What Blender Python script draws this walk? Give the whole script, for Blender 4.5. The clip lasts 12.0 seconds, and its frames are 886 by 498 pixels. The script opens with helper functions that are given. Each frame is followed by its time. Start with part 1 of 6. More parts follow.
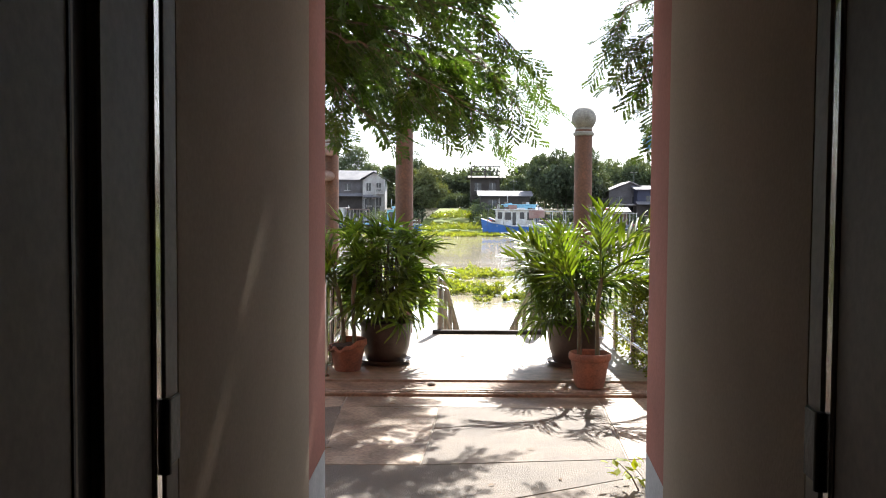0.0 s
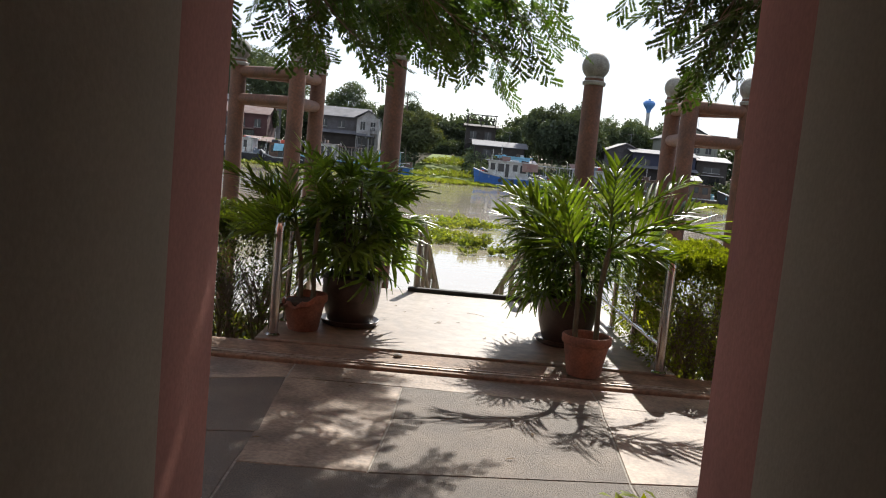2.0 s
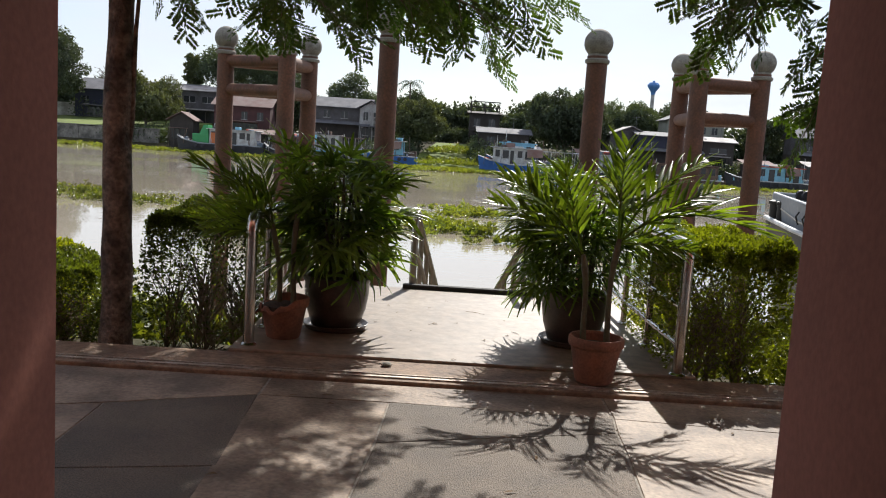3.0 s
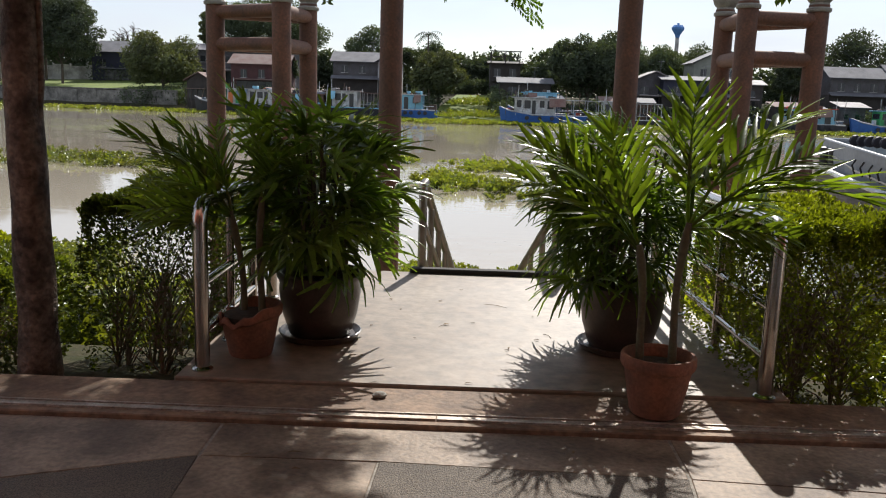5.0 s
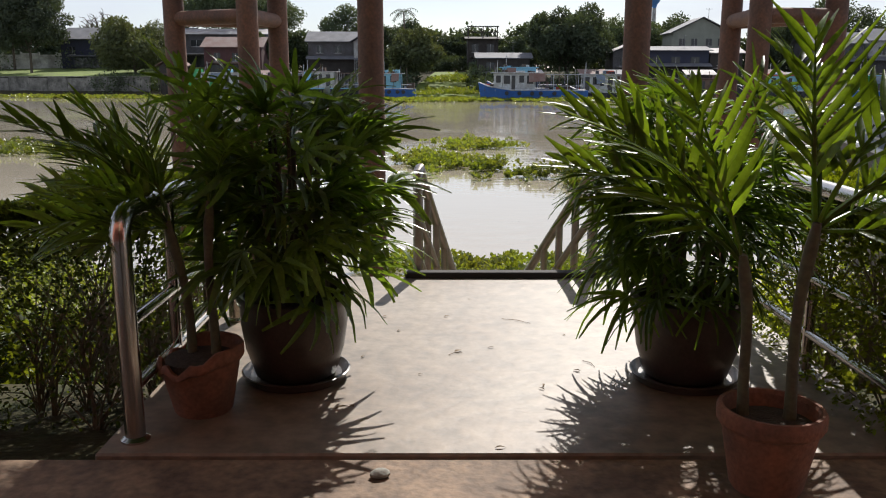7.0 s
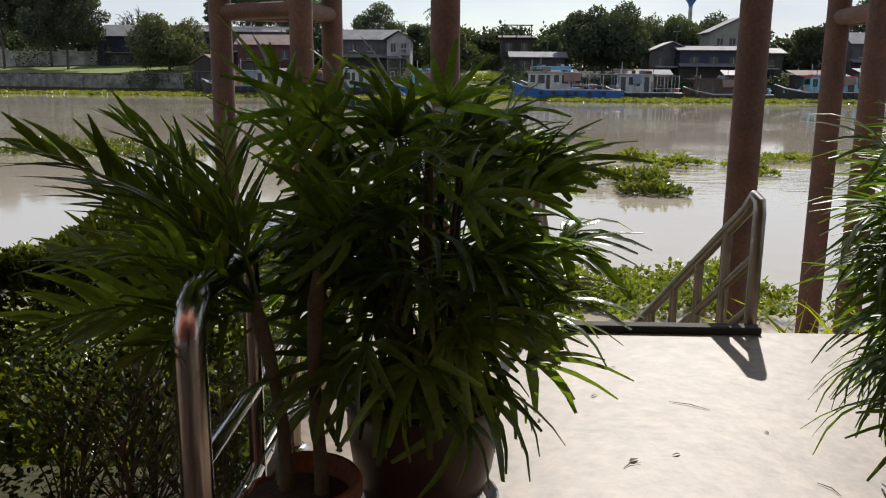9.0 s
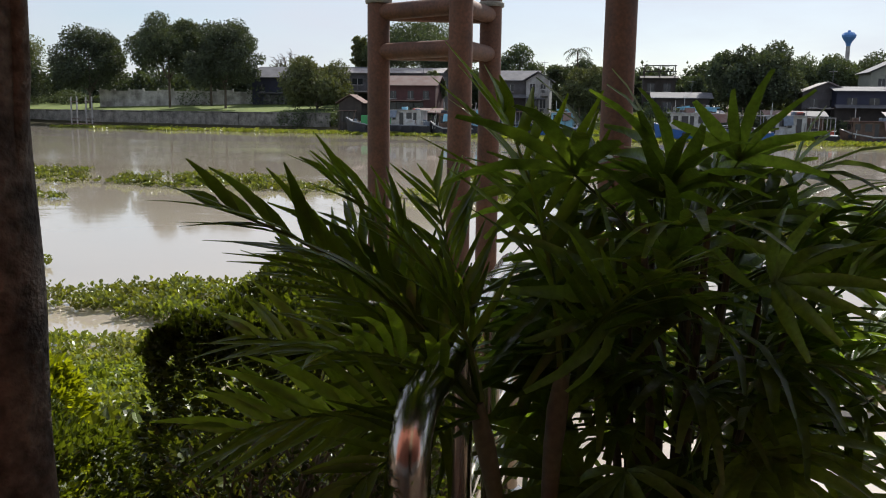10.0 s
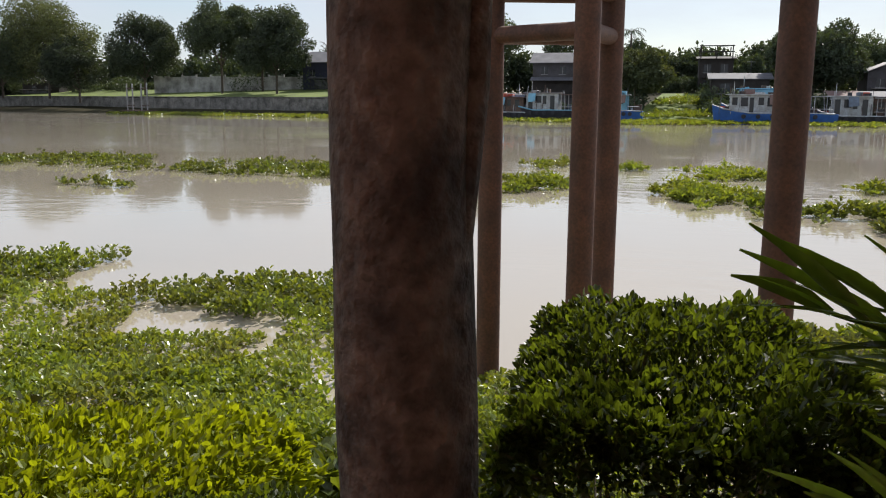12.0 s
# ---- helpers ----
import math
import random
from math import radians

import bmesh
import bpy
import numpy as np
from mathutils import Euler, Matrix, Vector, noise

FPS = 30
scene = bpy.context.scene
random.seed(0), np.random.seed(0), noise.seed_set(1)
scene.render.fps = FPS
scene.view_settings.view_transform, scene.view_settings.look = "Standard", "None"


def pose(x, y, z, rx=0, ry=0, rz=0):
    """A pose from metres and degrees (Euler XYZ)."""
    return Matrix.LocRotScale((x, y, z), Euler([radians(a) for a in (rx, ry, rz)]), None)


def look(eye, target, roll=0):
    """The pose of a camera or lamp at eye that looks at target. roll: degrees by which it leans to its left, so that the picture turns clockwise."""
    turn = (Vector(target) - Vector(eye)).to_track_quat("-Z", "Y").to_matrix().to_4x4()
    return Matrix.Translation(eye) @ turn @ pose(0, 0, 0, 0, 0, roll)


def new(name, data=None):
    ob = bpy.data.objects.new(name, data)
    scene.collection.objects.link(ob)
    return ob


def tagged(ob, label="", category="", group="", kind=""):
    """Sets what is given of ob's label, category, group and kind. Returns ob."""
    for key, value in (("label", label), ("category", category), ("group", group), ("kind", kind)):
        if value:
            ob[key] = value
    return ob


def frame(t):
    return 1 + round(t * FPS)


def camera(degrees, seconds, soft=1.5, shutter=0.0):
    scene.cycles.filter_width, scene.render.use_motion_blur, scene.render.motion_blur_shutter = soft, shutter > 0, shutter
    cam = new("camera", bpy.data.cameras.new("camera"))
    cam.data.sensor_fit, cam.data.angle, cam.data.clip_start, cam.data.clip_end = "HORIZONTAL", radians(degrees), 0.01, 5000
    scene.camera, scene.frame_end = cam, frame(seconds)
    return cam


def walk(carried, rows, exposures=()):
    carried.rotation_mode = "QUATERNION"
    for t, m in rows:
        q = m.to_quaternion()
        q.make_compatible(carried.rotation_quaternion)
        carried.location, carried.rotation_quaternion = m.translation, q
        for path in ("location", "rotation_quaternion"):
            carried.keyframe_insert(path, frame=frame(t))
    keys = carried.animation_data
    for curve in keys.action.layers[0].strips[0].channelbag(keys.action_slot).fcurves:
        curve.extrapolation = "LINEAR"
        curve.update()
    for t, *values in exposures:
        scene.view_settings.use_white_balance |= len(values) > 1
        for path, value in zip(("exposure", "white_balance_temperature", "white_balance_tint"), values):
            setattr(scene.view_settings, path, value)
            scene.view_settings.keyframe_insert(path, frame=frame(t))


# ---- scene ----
# ---- camera ----
cam = camera(56.7, 12.0, soft=1.1)
METRES, EYE, TILT, LEAN, TURN = 7.3, 1.48, 0.0, 0.0, 0.0
ROWS = [
    (0.0, 0.0, 0.0, 0.0, 0.02, -2.45, -0.39),
    (0.5, 0.0009, 0.0308, -0.0034, -1.48, -4.8, -1.54),
    (1.0, 0.0053, 0.0687, -0.0013, -0.42, -5.72, -3.54),
    (1.5, 0.0048, 0.1123, -0.0029, -0.13, -5.98, -5.03),
    (2.0, 0.0077, 0.1538, -0.0029, -0.47, -6.16, -5.34),
    (2.5, 0.0187, 0.1969, -0.001, -0.42, -6.66, -4.43),
    (3.0, 0.0239, 0.2373, -0.0046, -0.13, -6.98, -3.71),
    (5.0, 0.0363, 0.4226, -0.0007, 1.3, -10.3, -1.81),
    (5.5, 0.0355, 0.4596, -0.0019, 1.14, -10.96, -2.05),
    (6.0, 0.0293, 0.4995, -0.0068, -1.4, -10.9, -0.76),
    (6.5, 0.0237, 0.5397, -0.0095, -0.97, -11.29, -0.29),
    (8.5, -0.0315, 0.7054, -0.0106, 1.78, -12.34, -0.74),
    (9.0, -0.0562, 0.7407, -0.0074, 1.83, -11.85, -0.42),
    (9.5, -0.0763, 0.7745, -0.0066, 2.49, -8.68, -0.69),
    (10.0, -0.1015, 0.8083, -0.0073, 11.2, -9.24, -0.75),
    (10.5, -0.1384, 0.8295, -0.007, 14.0, -9.63, -0.96),
    (11.0, -0.1724, 0.8476, -0.0054, 14.03, -9.96, -1.09),
    (11.5, -0.2085, 0.8695, -0.005, 16.89, -10.35, -1.09),
    (12.0, -0.2385, 0.8799, 0.0005, 14.39, -10.39, -0.25),
]
walk(cam, [(t, pose(0, 0, EYE, TILT, LEAN, TURN) @ pose(METRES * x, METRES * y, METRES * z, 90 + pitch, roll, yaw)) for t, x, y, z, yaw, pitch, roll in ROWS],
     exposures=[(0.0, 1.8), (0.5, 1.62), (1.0, 1.32), (2.0, 0.68), (3.0, 0.45), (5.0, 0.36), (6.5, 0.32), (8.5, 0.17), (9.5, 0.12), (10.5, 0.28), (12.0, 0.2)])

# ---- sky and sun ----
SUN_AZ, SUN_EL = 15.0, 41.0          # degrees to the right of +y, and above the horizon
world = bpy.data.worlds.new("sky")
scene.world = world
world.use_nodes = True
wn, wl = world.node_tree.nodes, world.node_tree.links
sky = wn.new("ShaderNodeTexSky")
sky.sky_type, sky.sun_disc = "NISHITA", False
sky.sun_elevation, sky.sun_rotation = radians(SUN_EL), radians(SUN_AZ)
sky.dust_density, sky.air_density, sky.ozone_density = 0.7, 1.0, 2.2
coords = wn.new("ShaderNodeTexCoord")
squash = wn.new("ShaderNodeMapping")
squash.inputs["Scale"].default_value = (1.0, 1.0, 3.5)
clouds = wn.new("ShaderNodeTexNoise")
clouds.inputs["Scale"].default_value, clouds.inputs["Detail"].default_value, clouds.inputs["Roughness"].default_value = 2.2, 7.0, 0.55
cover = wn.new("ShaderNodeMapRange")
cover.inputs["From Min"].default_value, cover.inputs["From Max"].default_value = 0.36, 0.66
cover.inputs["To Min"].default_value, cover.inputs["To Max"].default_value = 0.35, 0.9
thin = wn.new("ShaderNodeMix")
thin.data_type = "RGBA"
thin.inputs["B"].default_value = (6.4, 6.75, 7.6, 1)
wl.new(coords.outputs["Generated"], squash.inputs["Vector"])
wl.new(squash.outputs["Vector"], clouds.inputs["Vector"])
wl.new(clouds.outputs["Fac"], cover.inputs["Value"])
wl.new(cover.outputs["Result"], thin.inputs["Factor"])
wl.new(sky.outputs["Color"], thin.inputs["A"])
wl.new(thin.outputs["Result"], wn["Background"].inputs["Color"])
wn["Background"].inputs["Strength"].default_value = 0.098
sun_data = bpy.data.lights.new("sun", "SUN")
sun_data.energy, sun_data.angle, sun_data.color = 5.0, radians(0.6), (1.0, 0.955, 0.89)
sun = new("sun", sun_data)
sun.matrix_world = look((0, 0, 0), (-math.sin(radians(SUN_AZ)) * math.cos(radians(SUN_EL)), -math.cos(radians(SUN_AZ)) * math.cos(radians(SUN_EL)), -math.sin(radians(SUN_EL))))


# ---- materials ----
def material(name, color, rough=0.7, metal=0.0, vary=0.25, scale=6.0, bump=0.15, fine=60.0, second=None, each=0.0, translucent=0.0, spec=0.5, edge=0.17, depth=0.01):
    """A surface with stains at one scale and grain at another. second: a colour that the stains lead to; each: how far single pieces differ."""
    m = bpy.data.materials.new(name)
    m.use_nodes = True
    n, l = m.node_tree.nodes, m.node_tree.links
    b = n["Principled BSDF"]
    tc = n.new("ShaderNodeTexCoord")
    big, small = n.new("ShaderNodeTexNoise"), n.new("ShaderNodeTexNoise")
    big.inputs["Scale"].default_value, big.inputs["Detail"].default_value = scale, 5.0
    small.inputs["Scale"].default_value, small.inputs["Detail"].default_value = fine, 3.0
    for tex in (big, small):
        l.new(tc.outputs["Object"], tex.inputs["Vector"])
    ramp = n.new("ShaderNodeMapRange")
    ramp.inputs["From Min"].default_value, ramp.inputs["From Max"].default_value = 0.5 - edge, 0.5 + edge
    l.new(big.outputs["Fac"], ramp.inputs["Value"])
    mix = n.new("ShaderNodeMix")
    mix.data_type = "RGBA"
    dark = second or tuple(c * (1 - vary) for c in color)
    mix.inputs["A"].default_value, mix.inputs["B"].default_value = (*color, 1), (*dark, 1)
    l.new(ramp.outputs["Result"], mix.inputs["Factor"])
    value = n.new("ShaderNodeMapRange")
    value.inputs["From Min"].default_value, value.inputs["From Max"].default_value = 0.3, 0.7
    value.inputs["To Min"].default_value, value.inputs["To Max"].default_value = 1 - vary * 0.5, 1 + vary * 0.5
    l.new(small.outputs["Fac"], value.inputs["Value"])
    hsv = n.new("ShaderNodeHueSaturation")
    l.new(mix.outputs["Result"], hsv.inputs["Color"])
    out = value.outputs["Result"]
    if each:
        info, geo = n.new("ShaderNodeObjectInfo"), n.new("ShaderNodeNewGeometry")
        add = n.new("ShaderNodeMath")
        add.operation = "ADD"
        l.new(info.outputs["Random"], add.inputs[0]), l.new(geo.outputs["Random Per Island"], add.inputs[1])
        span = n.new("ShaderNodeMapRange")
        span.inputs["From Max"].default_value = 2.0
        span.inputs["To Min"].default_value, span.inputs["To Max"].default_value = 1 - each, 1 + each
        times = n.new("ShaderNodeMath")
        times.operation = "MULTIPLY"
        l.new(add.outputs[0], span.inputs["Value"]), l.new(span.outputs["Result"], times.inputs[0]), l.new(out, times.inputs[1])
        out = times.outputs[0]
    l.new(out, hsv.inputs["Value"])
    l.new(hsv.outputs["Color"], b.inputs["Base Color"])
    b.inputs["Roughness"].default_value, b.inputs["Metallic"].default_value = rough, metal
    b.inputs["Specular IOR Level"].default_value = spec
    if bump:
        bm = n.new("ShaderNodeBump")
        bm.inputs["Strength"].default_value, bm.inputs["Distance"].default_value = bump, depth
        l.new(small.outputs["Fac"], bm.inputs["Height"]), l.new(bm.outputs["Normal"], b.inputs["Normal"])
    if translucent:
        tr, sh = n.new("ShaderNodeBsdfTranslucent"), n.new("ShaderNodeMixShader")
        warm = n.new("ShaderNodeMix")
        warm.data_type, warm.blend_type = "RGBA", "MULTIPLY"
        warm.inputs["Factor"].default_value, warm.inputs["B"].default_value = 1.0, (2.6, 2.3, 0.55, 1)
        l.new(hsv.outputs["Color"], warm.inputs["A"]), l.new(warm.outputs["Result"], tr.inputs["Color"])
        sh.inputs["Fac"].default_value = translucent
        l.new(b.outputs["BSDF"], sh.inputs[1]), l.new(tr.outputs["BSDF"], sh.inputs[2])
        l.new(sh.outputs["Shader"], n["Material Output"].inputs["Surface"])
    return m


PLASTER = material("beige_plaster", (0.375, 0.275, 0.185), 0.85, vary=0.14, scale=2.0, bump=0.08, fine=90)
PINK = material("pink_painted_plaster", (0.41, 0.146, 0.100), 0.85, vary=0.2, scale=3.0, bump=0.1, fine=70)
WHITE_BAND = material("grey_white_plaster", (0.52, 0.50, 0.48), 0.85, vary=0.2, scale=5.0, bump=0.1)
DOOR_WOOD = material("dark_door_paint", (0.17, 0.135, 0.095), 0.6, vary=0.25, scale=3, bump=0.05)
DARK = material("dark_iron_and_gap_shade", (0.03, 0.027, 0.025), 0.55, 0.3, vary=0.3)
STEEL = material("polished_steel", (0.52, 0.485, 0.45), 0.2, 1.0, vary=0.1, scale=12, bump=0.02, fine=200)
CONCRETE = material("worn_concrete", (0.275, 0.208, 0.148), 0.65, vary=0.55, scale=3.0, bump=0.4, fine=38, second=(0.115, 0.078, 0.051), each=0.18, edge=0.12)
DECK = material("pale_cement", (0.222, 0.175, 0.131), 0.52, vary=0.6, scale=1.6, bump=0.24, fine=13, second=(0.158, 0.112, 0.075), edge=0.2, depth=0.010)
WASH = material("pebble_wash", (0.138, 0.105, 0.075), 0.7, vary=1.1, scale=2.5, bump=0.9, fine=140, second=(0.085, 0.066, 0.049), each=0.25)
BROWN_STRIP = material("brown_stained_cement", (0.24, 0.158, 0.100), 0.75, vary=0.6, scale=4, bump=0.5, fine=30, second=(0.13, 0.082, 0.052), edge=0.12)
JOINT = material("joint_mortar", (0.33, 0.30, 0.26), 0.9, vary=0.4, scale=20)
ALUMINIUM = material("weathered_aluminium", (0.40, 0.36, 0.32), 0.55, 0.7, vary=0.5, scale=9, second=(0.24, 0.19, 0.15))
DULL_STEEL = material("dull_steel", (0.36, 0.32, 0.29), 0.32, 1.0, vary=0.2, scale=12, bump=0.03, fine=120)
TERRACOTTA = material("terracotta", (0.25, 0.100, 0.056), 0.8, vary=0.4, scale=7, bump=0.3, fine=60, second=(0.135, 0.062, 0.040))
GLAZED = material("dark_brown_glazed_clay", (0.070, 0.051, 0.042), 0.36, vary=0.3, scale=8, bump=0.1)
SOIL = material("potting_soil", (0.05, 0.036, 0.025), 0.95, vary=0.5, scale=30, bump=0.9, fine=90)
PALM_LEAF = material("palm_leaf", (0.088, 0.145, 0.022), 0.30, vary=0.3, scale=5, bump=0.12, fine=45, each=0.6, translucent=0.52)
RHAPIS_LEAF = material("fan_palm_leaf", (0.090, 0.152, 0.040), 0.30, vary=0.4, scale=9, bump=0.2, fine=70, each=0.65, translucent=0.5)
PALE_FAN = material("pale_fan_palm_leaf", (0.066, 0.120, 0.022), 0.40, vary=0.3, scale=5, bump=0.12, fine=45, each=0.55, translucent=0.42)
PALM_STEM = material("palm_stem", (0.085, 0.085, 0.042), 0.7, vary=0.45, scale=14, bump=0.3, second=(0.07, 0.055, 0.035))
# Yellower leaf than HEDGE_LEAF, with sunlit brightness put into its colour.
SUNNY_HEDGE_LEAF = material("sunlit_green_hedge_leaf", (0.128, 0.168, 0.018), 0.42, vary=0.3, scale=4, bump=0.1, each=0.7, translucent=0.42)
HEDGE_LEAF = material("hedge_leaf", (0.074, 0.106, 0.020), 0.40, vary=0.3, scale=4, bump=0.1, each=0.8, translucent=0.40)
TREE_LEAF = material("tree_leaflet", (0.050, 0.100, 0.022), 0.5, vary=0.3, scale=3, bump=0.0, each=0.5, translucent=0.34)
HYACINTH = material("water_hyacinth_leaf", (0.122, 0.165, 0.028), 0.38, vary=0.5, scale=0.8, bump=0.05, each=0.8, translucent=0.30, second=(0.105, 0.118, 0.030))
SHRUB_LEAF = material("yellow_green_shrub_leaf", (0.235, 0.29, 0.020), 0.45, vary=0.3, scale=3, bump=0.05, each=0.5, translucent=0.42)
TWIG = material("twig_bark", (0.21, 0.165, 0.12), 0.9, vary=0.4, scale=30, bump=0.4)
BARK = material("grey_brown_bark", (0.150, 0.118, 0.094), 0.9, vary=0.9, scale=8, bump=1.0, fine=34, second=(0.050, 0.039, 0.032), edge=0.10, depth=0.02)
PILE = material("terracotta_painted_concrete", (0.145, 0.062, 0.034), 0.7, vary=0.5, scale=3.5, bump=0.3, fine=30, second=(0.085, 0.041, 0.026))
CAP = material("grey_cement_cap", (0.27, 0.26, 0.225), 0.8, vary=0.45, scale=9, bump=0.4, second=(0.16, 0.15, 0.125))
EARTH = material("bank_earth", (0.060, 0.047, 0.030), 0.95, vary=0.6, scale=3.0, bump=0.8, fine=25, second=(0.036, 0.040, 0.018), spec=0.1)
FAR_GRASS = material("far_grass", (0.165, 0.215, 0.04), 0.95, vary=0.4, scale=0.35, bump=0.4, fine=3, second=(0.11, 0.145, 0.035))
# Colour raised to put the distant haze into the leaves.
FAR_LEAF = material("haze_lifted_far_foliage", (0.062, 0.088, 0.050), 0.6, vary=0.4, scale=0.5, bump=0.0, each=0.6, translucent=0.18)
FAR_LEAF_OLIVE = material("far_olive_foliage", (0.088, 0.108, 0.046), 0.6, vary=0.4, scale=0.5, bump=0.0, each=0.6, translucent=0.18)
REVETMENT = material("stained_concrete_wall", (0.26, 0.245, 0.22), 0.9, vary=0.5, scale=0.6, bump=0.4, fine=3, second=(0.10, 0.095, 0.085))
HOUSE_GREY = material("grey_blue_boards", (0.090, 0.086, 0.095), 0.8, vary=0.5, scale=0.7, fine=4, second=(0.055, 0.05, 0.05))
HOUSE_WHITE = material("white_house_paint", (0.40, 0.40, 0.40), 0.8, vary=0.4, scale=0.7, fine=4, second=(0.24, 0.225, 0.215))
HOUSE_MAROON = material("maroon_boards", (0.088, 0.036, 0.036), 0.8, vary=0.35, scale=0.8, fine=8)
HOUSE_NAVY = material("navy_sheeting", (0.022, 0.026, 0.055), 0.7, vary=0.2, scale=0.8, fine=8)
HOUSE_DARK = material("dark_weathered_boards", (0.055, 0.046, 0.042), 0.85, vary=0.4, scale=0.8, fine=8)
HOUSE_OLIVE = material("grey_green_paint", (0.25, 0.26, 0.22), 0.8, vary=0.2, scale=0.8, fine=8)
ROOF_GREY = material("grey_roof_sheet", (0.135, 0.135, 0.15), 0.8, 0.0, vary=0.35, scale=0.6, fine=6)
ROOF_LIGHT = material("pale_roof_sheet", (0.36, 0.34, 0.34), 0.75, 0.0, vary=0.35, scale=0.6, fine=3, second=(0.22, 0.19, 0.18))
ROOF_RUST = material("rusty_roof_sheet", (0.155, 0.085, 0.072), 0.85, 0.0, vary=0.35, scale=0.6, fine=6, second=(0.19, 0.14, 0.125))
WINDOW_DARK = material("dark_window", (0.025, 0.027, 0.032), 0.2, vary=0.2)
BOAT_BLUE = material("blue_boat_paint", (0.035, 0.13, 0.42), 0.5, vary=0.2, scale=1.5, fine=10)
BOAT_WHITE = material("white_boat_paint", (0.50, 0.53, 0.55), 0.55, vary=0.35, scale=1.2, fine=5, second=(0.30, 0.29, 0.28))
BOAT_DARK = material("dark_boat_hull", (0.035, 0.035, 0.045), 0.6, vary=0.3, scale=1.5, fine=10)
BOAT_GREEN = material("green_boat_paint", (0.04, 0.30, 0.10), 0.5, vary=0.2, scale=1.5, fine=10)
BOAT_TEAL = material("light_blue_boat_paint", (0.20, 0.45, 0.60), 0.5, vary=0.2, scale=1.5, fine=10)
BOAT_GREY = material("grey_barge_paint", (0.26, 0.28, 0.31), 0.55, vary=0.2, scale=1.0, fine=10)
BOAT_RED = material("red_boat_paint", (0.50, 0.085, 0.05), 0.6, vary=0.2, scale=1.5, fine=10)
WOOD_BOAT = material("weathered_boat_wood", (0.15, 0.10, 0.078), 0.85, vary=0.5, scale=1.2, fine=10)
BARGE_HULL = material("black_barge_hull", (0.028, 0.027, 0.028), 0.55, vary=0.5, scale=1.0, fine=12, second=(0.06, 0.045, 0.036))
PALE_BLUE = material("pale_blue_cabin_paint", (0.42, 0.55, 0.62), 0.55, vary=0.25, scale=2.0, fine=10)
ORANGE = material("orange_boat_paint", (0.55, 0.16, 0.05), 0.6, vary=0.25, scale=2.0, fine=10)
FENCE_PAINT = material("faded_white_wall_paint", (0.56, 0.55, 0.53), 0.85, vary=0.45, scale=0.5, fine=4, second=(0.22, 0.21, 0.195))
TARP = material("faded_tarpaulin", (0.16, 0.20, 0.26), 0.8, vary=0.4, scale=1.5, fine=6)
TOWER_BLUE = material("blue_tower_paint", (0.10, 0.26, 0.60), 0.6, vary=0.12, scale=0.6)
ROPE = material("pale_rope", (0.55, 0.52, 0.46), 0.9, vary=0.2, scale=30)
DRY_LEAF = material("fallen_leaf", (0.16, 0.10, 0.045), 0.8, vary=0.4, scale=20, each=0.6)

WATER = bpy.data.materials.new("muddy_river_water")
WATER.use_nodes = True
_n, _l = WATER.node_tree.nodes, WATER.node_tree.links
_b = _n["Principled BSDF"]
_b.inputs["Roughness"].default_value, _b.inputs["IOR"].default_value = 0.05, 1.58
_tc = _n.new("ShaderNodeTexCoord")
_silt = _n.new("ShaderNodeTexNoise")
_silt.inputs["Scale"].default_value, _silt.inputs["Detail"].default_value = 0.05, 4
_siltmix = _n.new("ShaderNodeMix")
_siltmix.data_type = "RGBA"
_siltmix.inputs["A"].default_value, _siltmix.inputs["B"].default_value = (0.42, 0.37, 0.30, 1), (0.34, 0.29, 0.225, 1)
_l.new(_tc.outputs["Object"], _silt.inputs["Vector"]), _l.new(_silt.outputs["Fac"], _siltmix.inputs["Factor"])
_l.new(_siltmix.outputs["Result"], _b.inputs["Base Color"])
_stretch = _n.new("ShaderNodeMapping")
_stretch.inputs["Scale"].default_value = (0.8, 1.3, 1.0)
_l.new(_tc.outputs["Object"], _stretch.inputs["Vector"])
_rip, _calm = _n.new("ShaderNodeTexNoise"), _n.new("ShaderNodeTexNoise")
_rip.inputs["Scale"].default_value, _rip.inputs["Detail"].default_value = 1.1, 5
_calm.inputs["Scale"].default_value, _calm.inputs["Detail"].default_value = 0.030, 4
_l.new(_stretch.outputs["Vector"], _rip.inputs["Vector"]), _l.new(_stretch.outputs["Vector"], _calm.inputs["Vector"])
_amt = _n.new("ShaderNodeMapRange")
_amt.inputs["From Min"].default_value, _amt.inputs["From Max"].default_value = 0.47, 0.62
_amt.inputs["To Min"].default_value, _amt.inputs["To Max"].default_value = 0.04, 1.0
_l.new(_calm.outputs["Fac"], _amt.inputs["Value"])
_bp = _n.new("ShaderNodeBump")
_bp.inputs["Distance"].default_value = 0.05
_l.new(_rip.outputs["Fac"], _bp.inputs["Height"]), _l.new(_amt.outputs["Result"], _bp.inputs["Strength"]), _l.new(_bp.outputs["Normal"], _b.inputs["Normal"])


